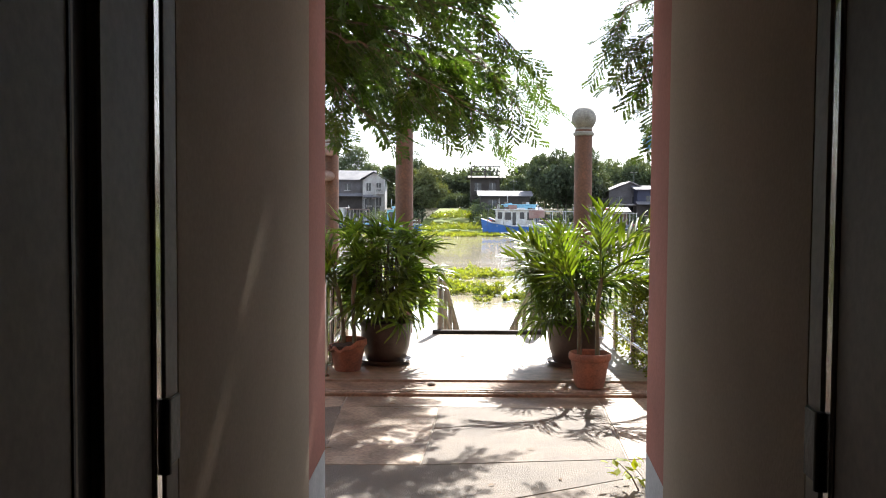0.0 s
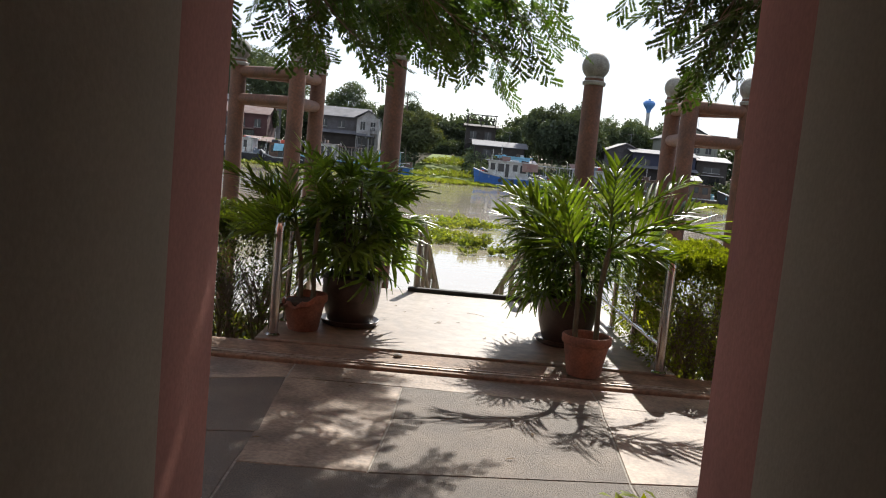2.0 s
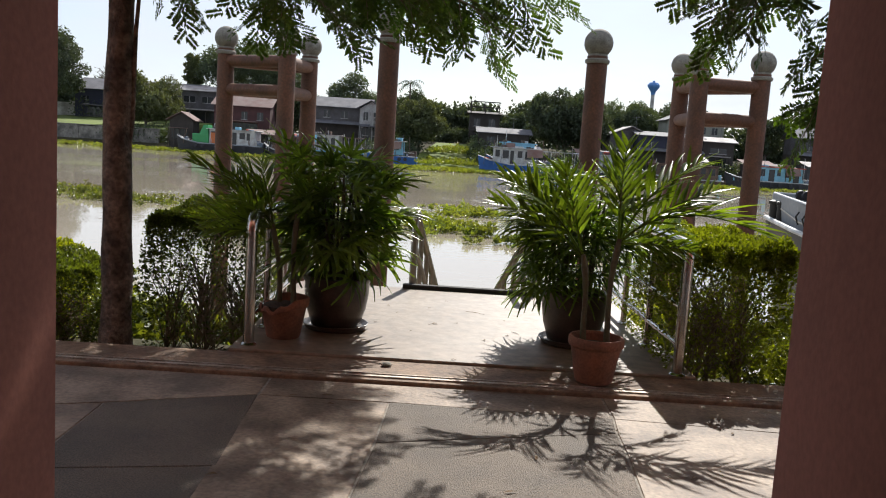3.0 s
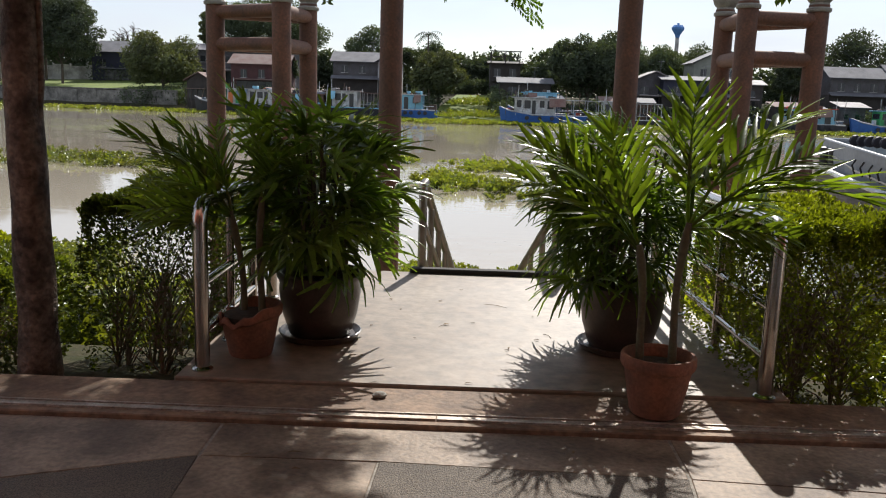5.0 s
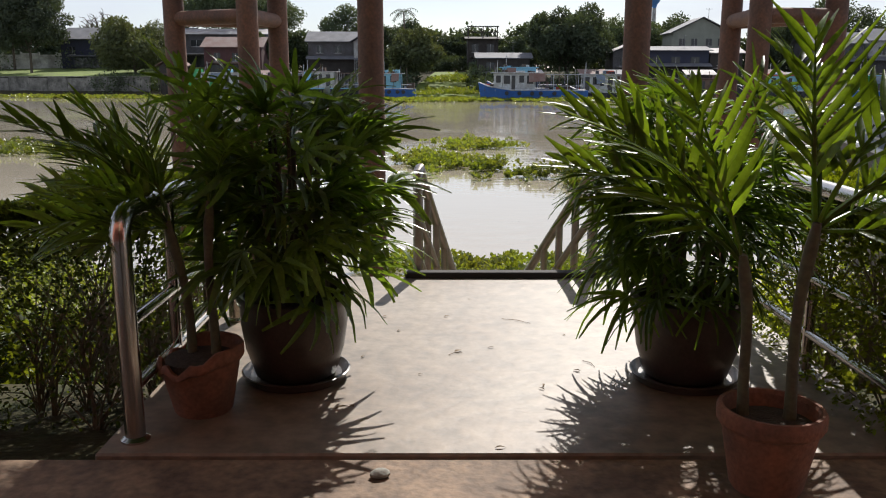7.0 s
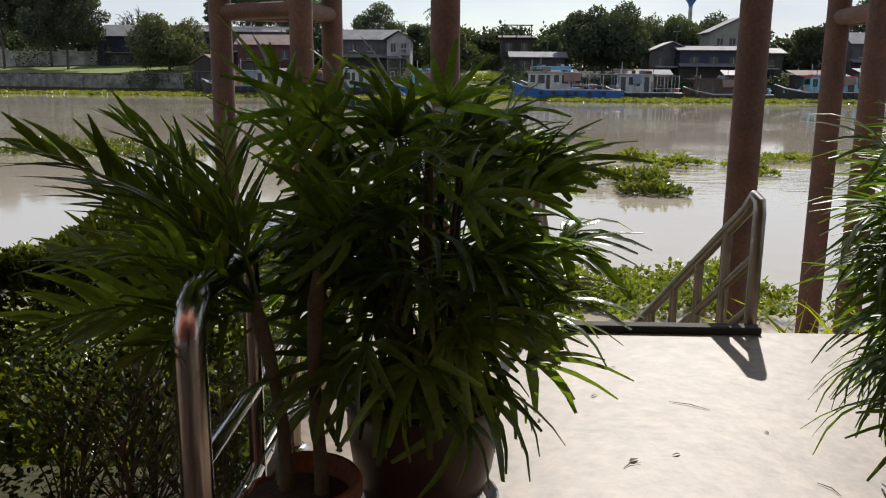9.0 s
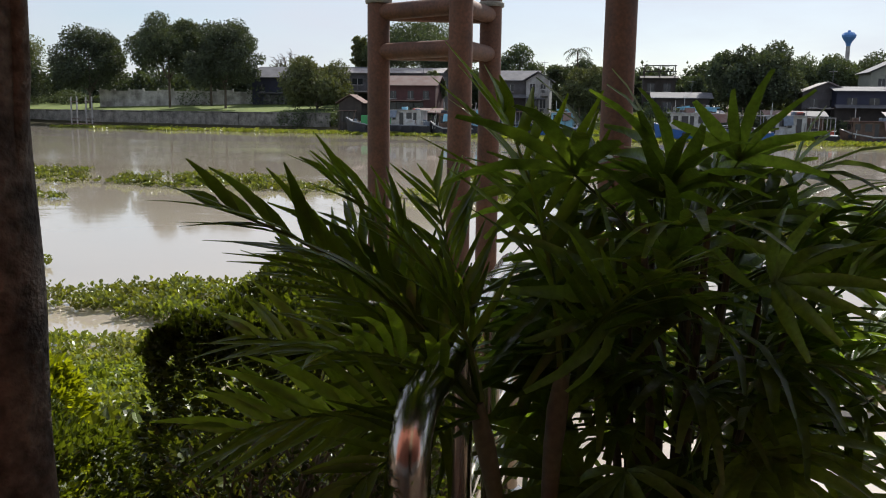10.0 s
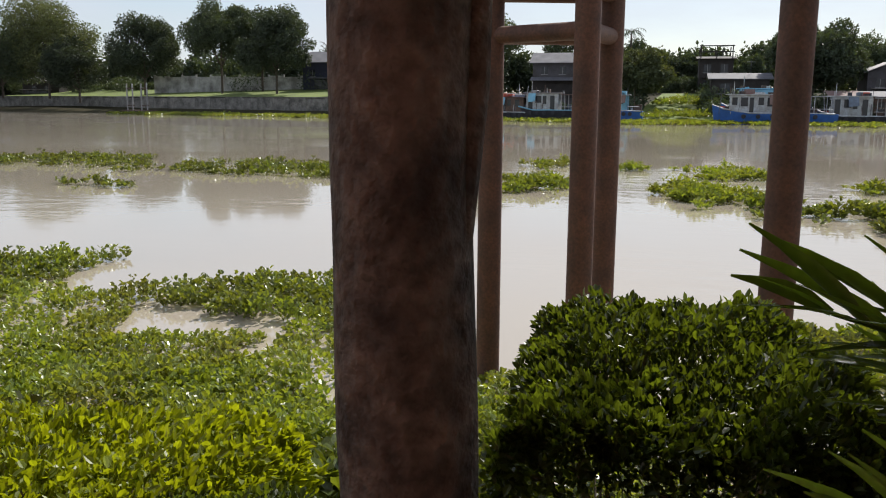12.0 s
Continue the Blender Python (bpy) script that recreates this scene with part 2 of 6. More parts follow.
# ---- mesh building ----
class Shape:
    """Collects vertices and faces for one mesh."""

    def __init__(self):
        self.v, self.f = [], []

    def add(self, verts, faces):
        k = len(self.v)
        self.v.extend(tuple(p) for p in verts)
        self.f.extend(tuple(i + k for i in face) for face in faces)
        return self

    def box(self, x0, x1, y0, y1, z0, z1, bevel=0.0, turn=None):
        c, h = Vector(((x0 + x1) / 2, (y0 + y1) / 2, (z0 + z1) / 2)), ((x1 - x0) / 2, (y1 - y0) / 2, (z1 - z0) / 2)
        if not bevel:
            vs = [Vector((sx * h[0], sy * h[1], sz * h[2])) for sx in (-1, 1) for sy in (-1, 1) for sz in (-1, 1)]
            fs = [(0, 1, 3, 2), (4, 6, 7, 5), (0, 4, 5, 1), (2, 3, 7, 6), (0, 2, 6, 4), (1, 5, 7, 3)]
        else:
            b = min(bevel, 0.45 * min(h) * 2)
            vs, ix = [], {}
            for sx in (-1, 1):
                for sy in (-1, 1):
                    for sz in (-1, 1):
                        for a in range(3):
                            p = [sx * (h[0] - b), sy * (h[1] - b), sz * (h[2] - b)]
                            p[a] = (sx, sy, sz)[a] * h[a]
                            ix[sx, sy, sz, a] = len(vs)
                            vs.append(Vector(p))
            fs = []
            for a in range(3):
                o1, o2 = [i for i in range(3) if i != a]
                for s in (-1, 1):
                    def key(s1, s2, ax):
                        q = [0, 0, 0]
                        q[a], q[o1], q[o2] = s, s1, s2
                        return ix[(*q, ax)]
                    fs.append(tuple(key(s1, s2, a) for s1, s2 in ((-1, -1), (1, -1), (1, 1), (-1, 1))))
                for s1 in (-1, 1):
                    for s2 in (-1, 1):
                        q0, q1 = [0, 0, 0], [0, 0, 0]
                        q0[a], q1[a] = -1, 1
                        q0[o1] = q1[o1] = s1
                        q0[o2] = q1[o2] = s2
                        fs.append((ix[(*q0, o1)], ix[(*q1, o1)], ix[(*q1, o2)], ix[(*q0, o2)]))
            for sx in (-1, 1):
                for sy in (-1, 1):
                    for sz in (-1, 1):
                        fs.append(tuple(ix[sx, sy, sz, a] for a in range(3)))
        if turn is not None:
            vs = [turn @ p for p in vs]
        return self.add([p + c for p in vs], fs)

    def tube(self, pts, radii, sides=10, caps=True):
        pts = [Vector(p) for p in pts]
        if not hasattr(radii, "__len__"):
            radii = [radii] * len(pts)
        k, ref = len(self.v), None
        for i, p in enumerate(pts):
            d = (pts[min(i + 1, len(pts) - 1)] - pts[max(i - 1, 0)]).normalized()
            if ref is None:
                ref = Vector((1, 0, 0)) if abs(d.x) < 0.8 else Vector((0, 1, 0))
            u = (ref - d * ref.dot(d)).normalized()
            ref, w = u, d.cross(u)
            for s in range(sides):
                a = 2 * math.pi * s / sides
                self.v.append(tuple(p + (u * math.cos(a) + w * math.sin(a)) * radii[i]))
        for i in range(len(pts) - 1):
            for s in range(sides):
                t = (s + 1) % sides
                self.f.append((k + i * sides + s, k + i * sides + t, k + (i + 1) * sides + t, k + (i + 1) * sides + s))
        if caps:
            self.f.append(tuple(k + s for s in reversed(range(sides))))
            self.f.append(tuple(k + (len(pts) - 1) * sides + s for s in range(sides)))
        return self

    def lathe(self, profile, sides=32, x=0.0, y=0.0):
        """profile: rows of radius and height, turned about the upright axis at x, y."""
        k = len(self.v)
        for r, z in profile:
            for s in range(sides):
                a = 2 * math.pi * s / sides
                self.v.append((x + r * math.cos(a), y + r * math.sin(a), z))
        for i in range(len(profile) - 1):
            for s in range(sides):
                t = (s + 1) % sides
                self.f.append((k + i * sides + s, k + i * sides + t, k + (i + 1) * sides + t, k + (i + 1) * sides + s))
        self.f.append(tuple(k + s for s in reversed(range(sides))))
        self.f.append(tuple(k + (len(profile) - 1) * sides + s for s in range(sides)))
        return self

    def prism(self, outline, z0, z1):
        n = len(outline)
        return self.add([(x, y, z0) for x, y in outline] + [(x, y, z1) for x, y in outline],
                        [tuple(reversed(range(n))), tuple(range(n, 2 * n))] + [(i, (i + 1) % n, n + (i + 1) % n, n + i) for i in range(n)])

    def place(self, x, y, z):
        """Stands a lathed ring up to face -y and moves it."""
        self.v = [(a + x, y - c, b + z) for a, b, c in self.v]
        return self

    def mesh(self, name, mat, smooth=False):
        me = bpy.data.meshes.new(name)
        me.from_pydata(self.v, [], self.f)
        me.materials.append(mat)
        if smooth:
            me.polygons.foreach_set("use_smooth", [True] * len(me.polygons))
            me.set_sharp_from_angle(angle=radians(40))
        me.update()
        return me


def thing(name, x=0.0, y=0.0, z=0.0, turn=0.0, label="", category="", group="", kind=""):
    ob = new(name)
    ob.matrix_basis = pose(x, y, z, 0, 0, turn)
    ob.empty_display_size = 0.1
    return tagged(ob, label, category, group, kind)


def part(name, shape, mat, parent=None, label="", smooth=False, at=None, kind=""):
    data = shape if isinstance(shape, bpy.types.Mesh) else shape.mesh(name, mat, smooth)
    ob = new(name, data)
    ob.parent = parent
    if at is not None:
        ob.matrix_basis = at
    return tagged(ob, label, kind=kind)


def structure(name, shape, mat, label, category, smooth=False):
    return tagged(part(name, shape, mat, None, label, smooth), category=category, kind="structure")


rng = np.random.default_rng(7)


def unit(a):
    return a / np.maximum(np.linalg.norm(a, axis=-1, keepdims=True), 1e-9)


def leaves(shape, pos, way, normal, length, width, fold=0.15, rounded=False):
    """Leaves folded along the midrib: kites, or blunt six-cornered ones. pos, way, normal: rows of three; length, width: one for each."""
    way = unit(way)
    side = unit(np.cross(way, normal))
    up = np.cross(side, way)
    length, width = np.broadcast_to(length, len(pos))[:, None], np.broadcast_to(width, len(pos))[:, None]
    k = len(shape.v)
    if rounded:
        low, high = pos + way * length * 0.28, pos + way * length * 0.72
        a, b = side * width * 0.46, up * width * fold
        rows = [pos, low + a + b, high + a * 0.86 + b, pos + way * length, high - a * 0.86 + b, low - a + b]
        shape.v.extend(map(tuple, np.stack(rows, 1).reshape(-1, 3).tolist()))
        for i in range(len(pos)):
            c = k + 6 * i
            shape.f.append((c, c + 1, c + 2, c + 3)), shape.f.append((c, c + 3, c + 4, c + 5))
        return shape
    mid = pos + way * length * 0.42
    rise = up * width * fold
    quad = np.stack([pos, mid + side * width * 0.5 + rise, pos + way * length, mid - side * width * 0.5 + rise], 1).reshape(-1, 3)
    shape.v.extend(map(tuple, quad.tolist()))
    for i in range(len(pos)):
        a = k + 4 * i
        shape.f.append((a, a + 1, a + 2)), shape.f.append((a, a + 2, a + 3))
    return shape


# ---- the gateway ----
XL, YI, YO, TOP = -0.44, 1.36, 3.06, 2.42      # western face of the passage, inner and outer end, height
YE, YP, YPE = 1.30, 2.69, 2.66                  # inner end on the east, and where the pink paint begins on either side


def face_east(y):
    """The splayed eastern face of the passage."""
    return 0.58 + (y - 1.28) * 0.107


def wall_block(name, x0, x1, y0, y1, z0, z1, mat, label):
    return structure(name, Shape().box(x0, x1, y0, y1, z0, z1), mat, label, "wall")


def east_block(name, y0, y1, z0, z1, proud, mat, label):
    return structure(name, Shape().prism([(face_east(y0) - proud, y0), (8.0, y0), (8.0, y1), (face_east(y1) - proud, y1)], z0, z1), mat, label, "wall")


# Walls go on unseen to 7 m, added to block the sky behind the yard.
wall_block("wall_west", -8.0, XL, YI, YP, 0, 7.0, PLASTER, "thick beige plastered side of a gate passage")
east_block("wall_east", YE, YPE, 0, 7.0, 0.0, PLASTER, "thick beige plastered splayed side of a gate passage")
wall_block("wall_west_front", -8.0, XL, YP, YO, 0.59, 7.0, PINK, "pink painted outer edge of a gate passage")
east_block("wall_east_front", YPE, YO, 0.59, 7.0, 0.0, PINK, "pink painted outer edge of a gate passage")
wall_block("wall_west_foot", -8.0, XL, YP, YO, 0.0, 0.588, WHITE_BAND, "grey white painted foot of the gate wall")
east_block("wall_east_foot", YPE, YO, 0.0, 0.588, 0.0, WHITE_BAND, "grey white painted foot of the gate wall")
wall_block("lintel", XL - 0.05, 0.85, YI + 0.02, YO - 0.02, TOP, 6.996, PLASTER, "beige plastered lintel over the passage")
structure("ceiling", Shape().box(-3.6, 4.0, -4.0, YI + 0.02, 2.9, 3.1), PLASTER, "plain pale ceiling of the room", "ceiling")
wall_block("wall_room_west", -3.6, -3.4, -4.0, YI, 0, 2.9, PLASTER, "plain beige plastered room wall")
wall_block("wall_room_east", 3.8, 4.0, -4.0, YE, 0, 2.9, PLASTER, "plain beige plastered room wall")
wall_block("wall_room_back", -3.4, 3.8, -4.0, -3.8, 0, 2.9, PLASTER, "plain beige plastered room wall")


def door_leaf(name, x, y, turn, side):
    """A folded door leaf that stands back into the room behind its jamb. side: -1 for the western, 1 for the eastern one."""
    ob = thing(name, x, y, 0.0, turn, "dark painted folding door standing open with a pale metal edge", "door", "gate doors", "structure")

    def slab_at(x0, x1, y0, y1, z0=0.02, z1=2.36, bevel=0.004):
        return Shape().box(*sorted((x0 * side, x1 * side)), y0, y1, z0, z1, bevel)
    part("jamb", slab_at(0.0, 0.09, -0.066, -0.002, 0.0, 2.44), DOOR_WOOD, ob, "dark painted jamb")
    part("edge_strip", slab_at(0.0, 0.03, -0.108, -0.080), STEEL, ob, "pale metal edge strip")
    part("stile", slab_at(0.006, 0.045, -0.29, -0.107), DOOR_WOOD, ob)
    # Near-black slab paints the shade of the recess between the folded panels.
    part("gap_shade", slab_at(0.022, 0.06, -0.37, -0.285), DARK, ob)
    part("fold_panel", slab_at(0.010, 0.05, -0.56, -0.352), DOOR_WOOD, ob)
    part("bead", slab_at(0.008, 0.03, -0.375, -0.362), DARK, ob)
    # Near-black like the gap, for the leaf's inner end.
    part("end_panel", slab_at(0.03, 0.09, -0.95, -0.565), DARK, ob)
    for z in (0.30, 1.125, 1.98):
        part("hinge", slab_at(-0.004, 0.01, -0.082, -0.004, z - 0.055, z + 0.055, 0.002).tube([(-0.004 * side, -0.075, z - 0.06), (-0.004 * side, -0.075, z + 0.06)], 0.008, 10), DARK, ob, "dark iron butt hinge")
    return ob


door_leaf("door_1", XL, YI, 0.0, -1)
door_leaf("door_2", face_east(YE), YE, -6.1, 1)

# ---- ground, river ----
WZ = -2.1
structure("floor_room", Shape().box(-3.6, 4.0, -4.0, YO - 0.4, -0.3, -0.002), CONCRETE, "worn grey concrete floor of the gate passage", "floor")


def far_shore(x):
    """The y of the far waterline."""
    return 144 - 0.28 * min(x, 0) + 0.02 * x


def ground_height(x, y):
    if y > 90:
        d = y - far_shore(x)
        return -3.4 + min(max((d + 2) / 4.0, 0), 1) * 1.7 + min(max((d - 3) / 26.0, 0), 1) * 4.4
    if abs(x) > 130:
        return -0.3
    edge = 9.2 if -1.2 < x < 2.0 else 8.9
    d = (y - edge) / 5.0
    return -0.12 - 3.2 * min(max(d, 0), 1) - (0.25 if y > 7.0 and not -1.2 < x < 2.0 else 0.0) * min(max((y - 7.0) / 1.5, 0), 1)


gx = sorted(set(np.concatenate([np.linspace(-8, 8, 41), np.linspace(-120, 120, 61), [-2500, -900, -400, -220, 220, 400, 900, 2500]]).round(2).tolist()))
gy = sorted(set(np.concatenate([np.linspace(2.6, 20, 36), np.linspace(20, 130, 12), np.linspace(132, 240, 40), [-60, -10, 2.0, 280, 400, 800, 3000]]).round(2).tolist()))
ground = Shape()
ground.add([(x, y, ground_height(x, y) + (0.10 * noise.noise(Vector((x * 0.4, y * 0.4, 0))) if y > 9 else 0.0)) for y in gy for x in gx],
           [(j * len(gx) + i, j * len(gx) + i + 1, (j + 1) * len(gx) + i + 1, (j + 1) * len(gx) + i) for j in range(len(gy) - 1) for i in range(len(gx) - 1)])
structure("ground", ground, EARTH, "earth river bank under weeds", "ground", True)
structure("water", Shape().add([(-2500, 9.3, WZ), (2500, 9.3, WZ), (2500, 260, WZ), (-2500, 260, WZ)], [(0, 1, 2, 3)]), WATER, "calm muddy brown river reflecting a hazy sky", "water")

# yard paving: slabs of washed pebble and cement with open joints
paving = thing("pavement", 0, 0, 0, 0, "yard paved with pebble wash and cement slabs with open joints", "pavement", kind="structure")
part("bedding", Shape().box(-6.5, 7.0, YO - 0.4, 6.60, -0.12, -0.004), JOINT, paving, "dark mortar bed")
part("kerb", Shape().box(-6.5, 7.0, 6.60, 7.07, -0.12, 0.022, 0.006), BROWN_STRIP, paving, "brown stained cement edge strip")
GAP = 0.005


def slab(outline, mat):
    cx, cy = sum(p[0] for p in outline) / len(outline), sum(p[1] for p in outline) / len(outline)
    inner = []
    for x, y in outline:
        d = math.hypot(x - cx, y - cy)
        inner.append((x - (x - cx) / d * GAP * 1.4, y - (y - cy) / d * GAP * 1.4))
    n = len(inner)
    low = [(x, y, -0.05) for x, y in inner]
    rim = [(x, y, -0.003) for x, y in inner]
    top = [(cx + (x - cx) * 0.994, cy + (y - cy) * 0.994, rng.uniform(0, 0.002)) for x, y in inner]
    s = Shape().add(low + rim + top, [(i, (i + 1) % n, n + (i + 1) % n, n + i) for i in range(n)] + [(n + i, n + (i + 1) % n, 2 * n + (i + 1) % n, 2 * n + i) for i in range(n)] + [tuple(range(2 * n, 3 * n))])
    part("slab", s, mat, paving)


ys0, ys1 = YO - 0.4, 6.59
slab([(-0.13, 4.78), (1.13, 4.92), (1.19, 5.64), (1.21, 5.96), (-0.06, 5.60)], WASH)
slab([(-0.06, 5.60), (1.21, 5.96), (1.24, 6.20), (-0.03, 6.25)], WASH)
slab([(-0.74, 4.78), (-0.13, 4.78), (-0.06, 5.60), (-0.03, 6.25), (-0.77, 6.25)], CONCRETE)
slab([(-1.50, 5.05), (-0.72, 5.20), (-0.77, 6.25), (-1.52, 5.95)], WASH)
slab([(-1.50, 4.20), (-0.74, 4.20), (-0.74, 4.78), (-0.72, 5.20), (-1.50, 5.05)], WASH)
slab([(-2.9, 4.2), (-1.50, 4.2), (-1.50, 5.05), (-1.52, 5.95), (-2.9, 5.5)], CONCRETE)
slab([(-2.9, 5.5), (-1.52, 5.95), (-0.77, 6.25), (-0.77, ys1), (-2.9, ys1)], CONCRETE)
slab([(-0.77, 6.25), (-0.03, 6.25), (1.24, 6.20), (1.25, ys1), (-0.77, ys1)], CONCRETE)
slab([(1.13, 4.92), (2.6, 5.1), (2.6, 6.1), (1.24, 6.20), (1.21, 5.96), (1.19, 5.64)], CONCRETE)
slab([(1.24, 6.20), (2.6, 6.1), (2.6, ys1), (1.25, ys1)], CONCRETE)
slab([(-0.74, 3.9), (0.25, 4.15), (1.13, 4.6), (1.13, 4.92), (-0.13, 4.78), (-0.74, 4.78)], WASH)
slab([(-0.74, ys0), (1.13, ys0), (1.13, 4.6), (0.25, 4.15), (-0.74, 3.9)], WASH)
slab([(1.13, ys0), (2.6, ys0), (2.6, 5.1), (1.13, 4.92)], WASH)
slab([(-2.9, ys0), (-0.74, ys0), (-0.74, 4.2), (-2.9, 4.2)], WASH)
slab([(2.6, ys0), (4.6, ys0), (4.6, ys1), (2.6, ys1)], WASH)
slab([(4.6, ys0), (6.9, ys0), (6.9, ys1), (4.6, ys1)], CONCRETE)
slab([(-4.8, ys0), (-2.9, ys0), (-2.9, ys1), (-4.8, ys1)], WASH)
slab([(-6.4, ys0), (-4.8, ys0), (-4.8, ys1), (-6.4, ys1)], CONCRETE)

# a double metal track let into the strip
track = thing("floor_track", 0, 6.69, 0.022, 0, "weathered aluminium double track let into the cement floor", "floor track")
for i in range(6):
    x0 = -6.4 + i * 2.2
    part("plate", Shape().box(x0, x0 + 2.196, -0.040, 0.040, -0.02, 0.003, 0.001), ALUMINIUM, track)
    for y in (-0.031, 0.031):
        part("rib", Shape().box(x0, x0 + 2.196, y - 0.006, y + 0.006, 0.001, 0.010, 0.002), ALUMINIUM, track)

# landing
PX0, PX1, PY0, PY1, PZ = -1.16, 1.98, 7.074, 9.86, 0.04
landing = thing("landing", 0, 0, 0, 0, "pale cement landing slab by the river", "platform", kind="structure")
part("slab", Shape().box(PX0, PX1, PY0, PY1, -0.30, PZ, 0.008), DECK, landing)
part("edge_beam", Shape().box(-0.12, 1.22, 9.80, 9.89, PZ, 0.082, 0.006), HOUSE_DARK, landing, "dark painted timber edge beam")
for x in (PX0 + 0.25, PX1 - 0.25):
    for y in (7.6, 9.5):
        part("pier", Shape().box(x - 0.12, x + 0.12, y - 0.12, y + 0.12, -3.2, -0.30), REVETMENT, landing)

stairs = thing("river_stairs", 0.58, 9.9, 0, 0, "cement steps going down to the river", "stairs", kind="structure")
for i in range(12):
    half = 0.60 - 0.022 * i
    part("step", Shape().box(-half, half, i * 0.20, i * 0.20 + 0.23, -0.14 - 0.18 * i - 0.15, -0.14 - 0.18 * i, 0.008), CONCRETE, stairs)


# ---- steel rails ----
def handrail(x, y0, y1, lean=0.0, high=0.88):
    """A guard rail of steel tube along the landing: its top tube bends down into the first post."""
    ob = thing("handrail", x, y0, PZ, 0, "polished stainless steel tube handrail beside the landing", "railing", "landing handrails")
    L, r, b = y1 - y0, 0.039, 0.10
    arc = [(lean * 0.5, b - b * math.cos(a), high - b + b * math.sin(a)) for a in np.linspace(0, math.pi / 2, 8)]
    part("top_tube", Shape().tube([(0, 0, 0.0)] + arc + [(lean * 0.5, L - b, high)] + [(lean * 0.5, L - b + b * math.sin(a), high - b + b * math.cos(a)) for a in np.linspace(0.2, math.pi / 2, 7)] + [(0, L, 0)], r, 16), STEEL, ob, smooth=True)
    for z in (0.20, 0.46):
        part("rail", Shape().tube([(0, 0.02, z), (0, L - 0.02, z)], 0.024, 12), STEEL, ob, smooth=True)
    for y in (L * 0.34, L * 0.67):
        part("post", Shape().tube([(0, y, 0), (lean * 0.4, y, high - 0.02)], 0.026, 12), STEEL, ob, smooth=True)
    for y in (0, L * 0.34, L * 0.67, L):
        part("foot_ring", Shape().lathe([(0.055, 0), (0.055, 0.008), (0.040, 0.02), (0.036, 0.022)], 20, 0, y), STEEL, ob, smooth=True)
    return ob


handrail(-1.05, 7.20, 8.80)
handrail(1.85, 7.09, 9.55)


def stair_rail(x, turn):
    ob = thing("stair_rail", x, 9.94, 0, turn, "dull stainless steel tube railing going down with the steps", "railing", "stair railings")
    top, run, drop = 0.80, 2.0, 1.72

    def along(s, up):
        return (0, s * run, up - s * drop)
    part("top_tube", Shape().tube([(0, 0, 0.02), (0, 0, top - 0.10), (0, 0.012, top - 0.035), (0, 0.05, top - 0.01)] + [along(s, top) for s in (0.06, 0.5, 1.0)] + [(0, run + 0.03, top - drop - 0.06), (0, run + 0.03, -drop - 0.2)], 0.036, 14), DULL_STEEL, ob, smooth=True)
    for up in (0.16, 0.46):
        part("rail", Shape().tube([along(0.0, up), along(1.0, up)], 0.027, 10), DULL_STEEL, ob, smooth=True)
    for s in (0.14, 0.28, 0.42, 0.56, 0.70, 0.84):
        part("baluster", Shape().tube([along(s, -0.12), along(s, top - 0.02)], 0.028, 10), DULL_STEEL, ob, smooth=True)
    return ob


stair_rail(-0.03, -13)
stair_rail(1.20, 16)


# ---- mooring piles ----
def ball_cap(shape, r, z):
    prof = [(r * 1.10, z - 0.10), (r * 1.16, z - 0.085), (r * 1.16, z - 0.05), (r * 0.95, z - 0.03), (r * 0.92, z + 0.02)]
    R = r * 1.36
    zc = z + 0.02 + R * 0.80
    prof += [(R * math.cos(a), zc + R * math.sin(a)) for a in np.linspace(-0.86, 1.5, 14)]
    return shape.lathe(prof, 28)


def pile(parent, x, y, top, r=0.150):
    wob = [(x, y, -3.6), (x, y, 0.0), (x, y, top)]
    p = part("shaft", Shape().tube(wob, [r * 1.03, r, r * 0.97], 24), PILE, parent, smooth=True)
    part("cap", ball_cap(Shape(), r, 0.0), CAP, p, "grey cement ball cap", smooth=True, at=pose(x, y, top))
    return p


for x, y, top in ((-0.66, 13.84, 3.0), (2.31, 13.63, 2.88)):
    pile(thing("mooring_pile", x, y, 0, 0, "terracotta painted round concrete pile with a grey ball cap", "mooring post", "single piles"), 0, 0, top)


def dolphin(posts, bars):
    x0, y0, _ = posts[0]
    ob = thing("mooring_dolphin", x0, y0, 0, 0, "three terracotta painted concrete piles joined by round crossbars", "mooring post", "pile clusters")
    for x, y, top in posts:
        pile(ob, x - x0, y - y0, top)
    for a, b in ((0, 1), (1, 2), (2, 0)):
        for z in bars:
            p, q = posts[a], posts[b]
            part("crossbar", Shape().tube([(p[0] - x0, p[1] - y0, z), (q[0] - x0, q[1] - y0, z)], 0.105, 18), PILE, ob, smooth=True)
    return ob


dolphin([(-3.73, 16.59, 2.95), (-2.53, 15.98, 2.95), (-2.32, 17.07, 2.95)], (2.24, 2.74))
dolphin([(4.40, 16.70, 3.02), (4.33, 15.40, 3.0), (5.42, 15.60, 3.0)], (2.22, 2.78))


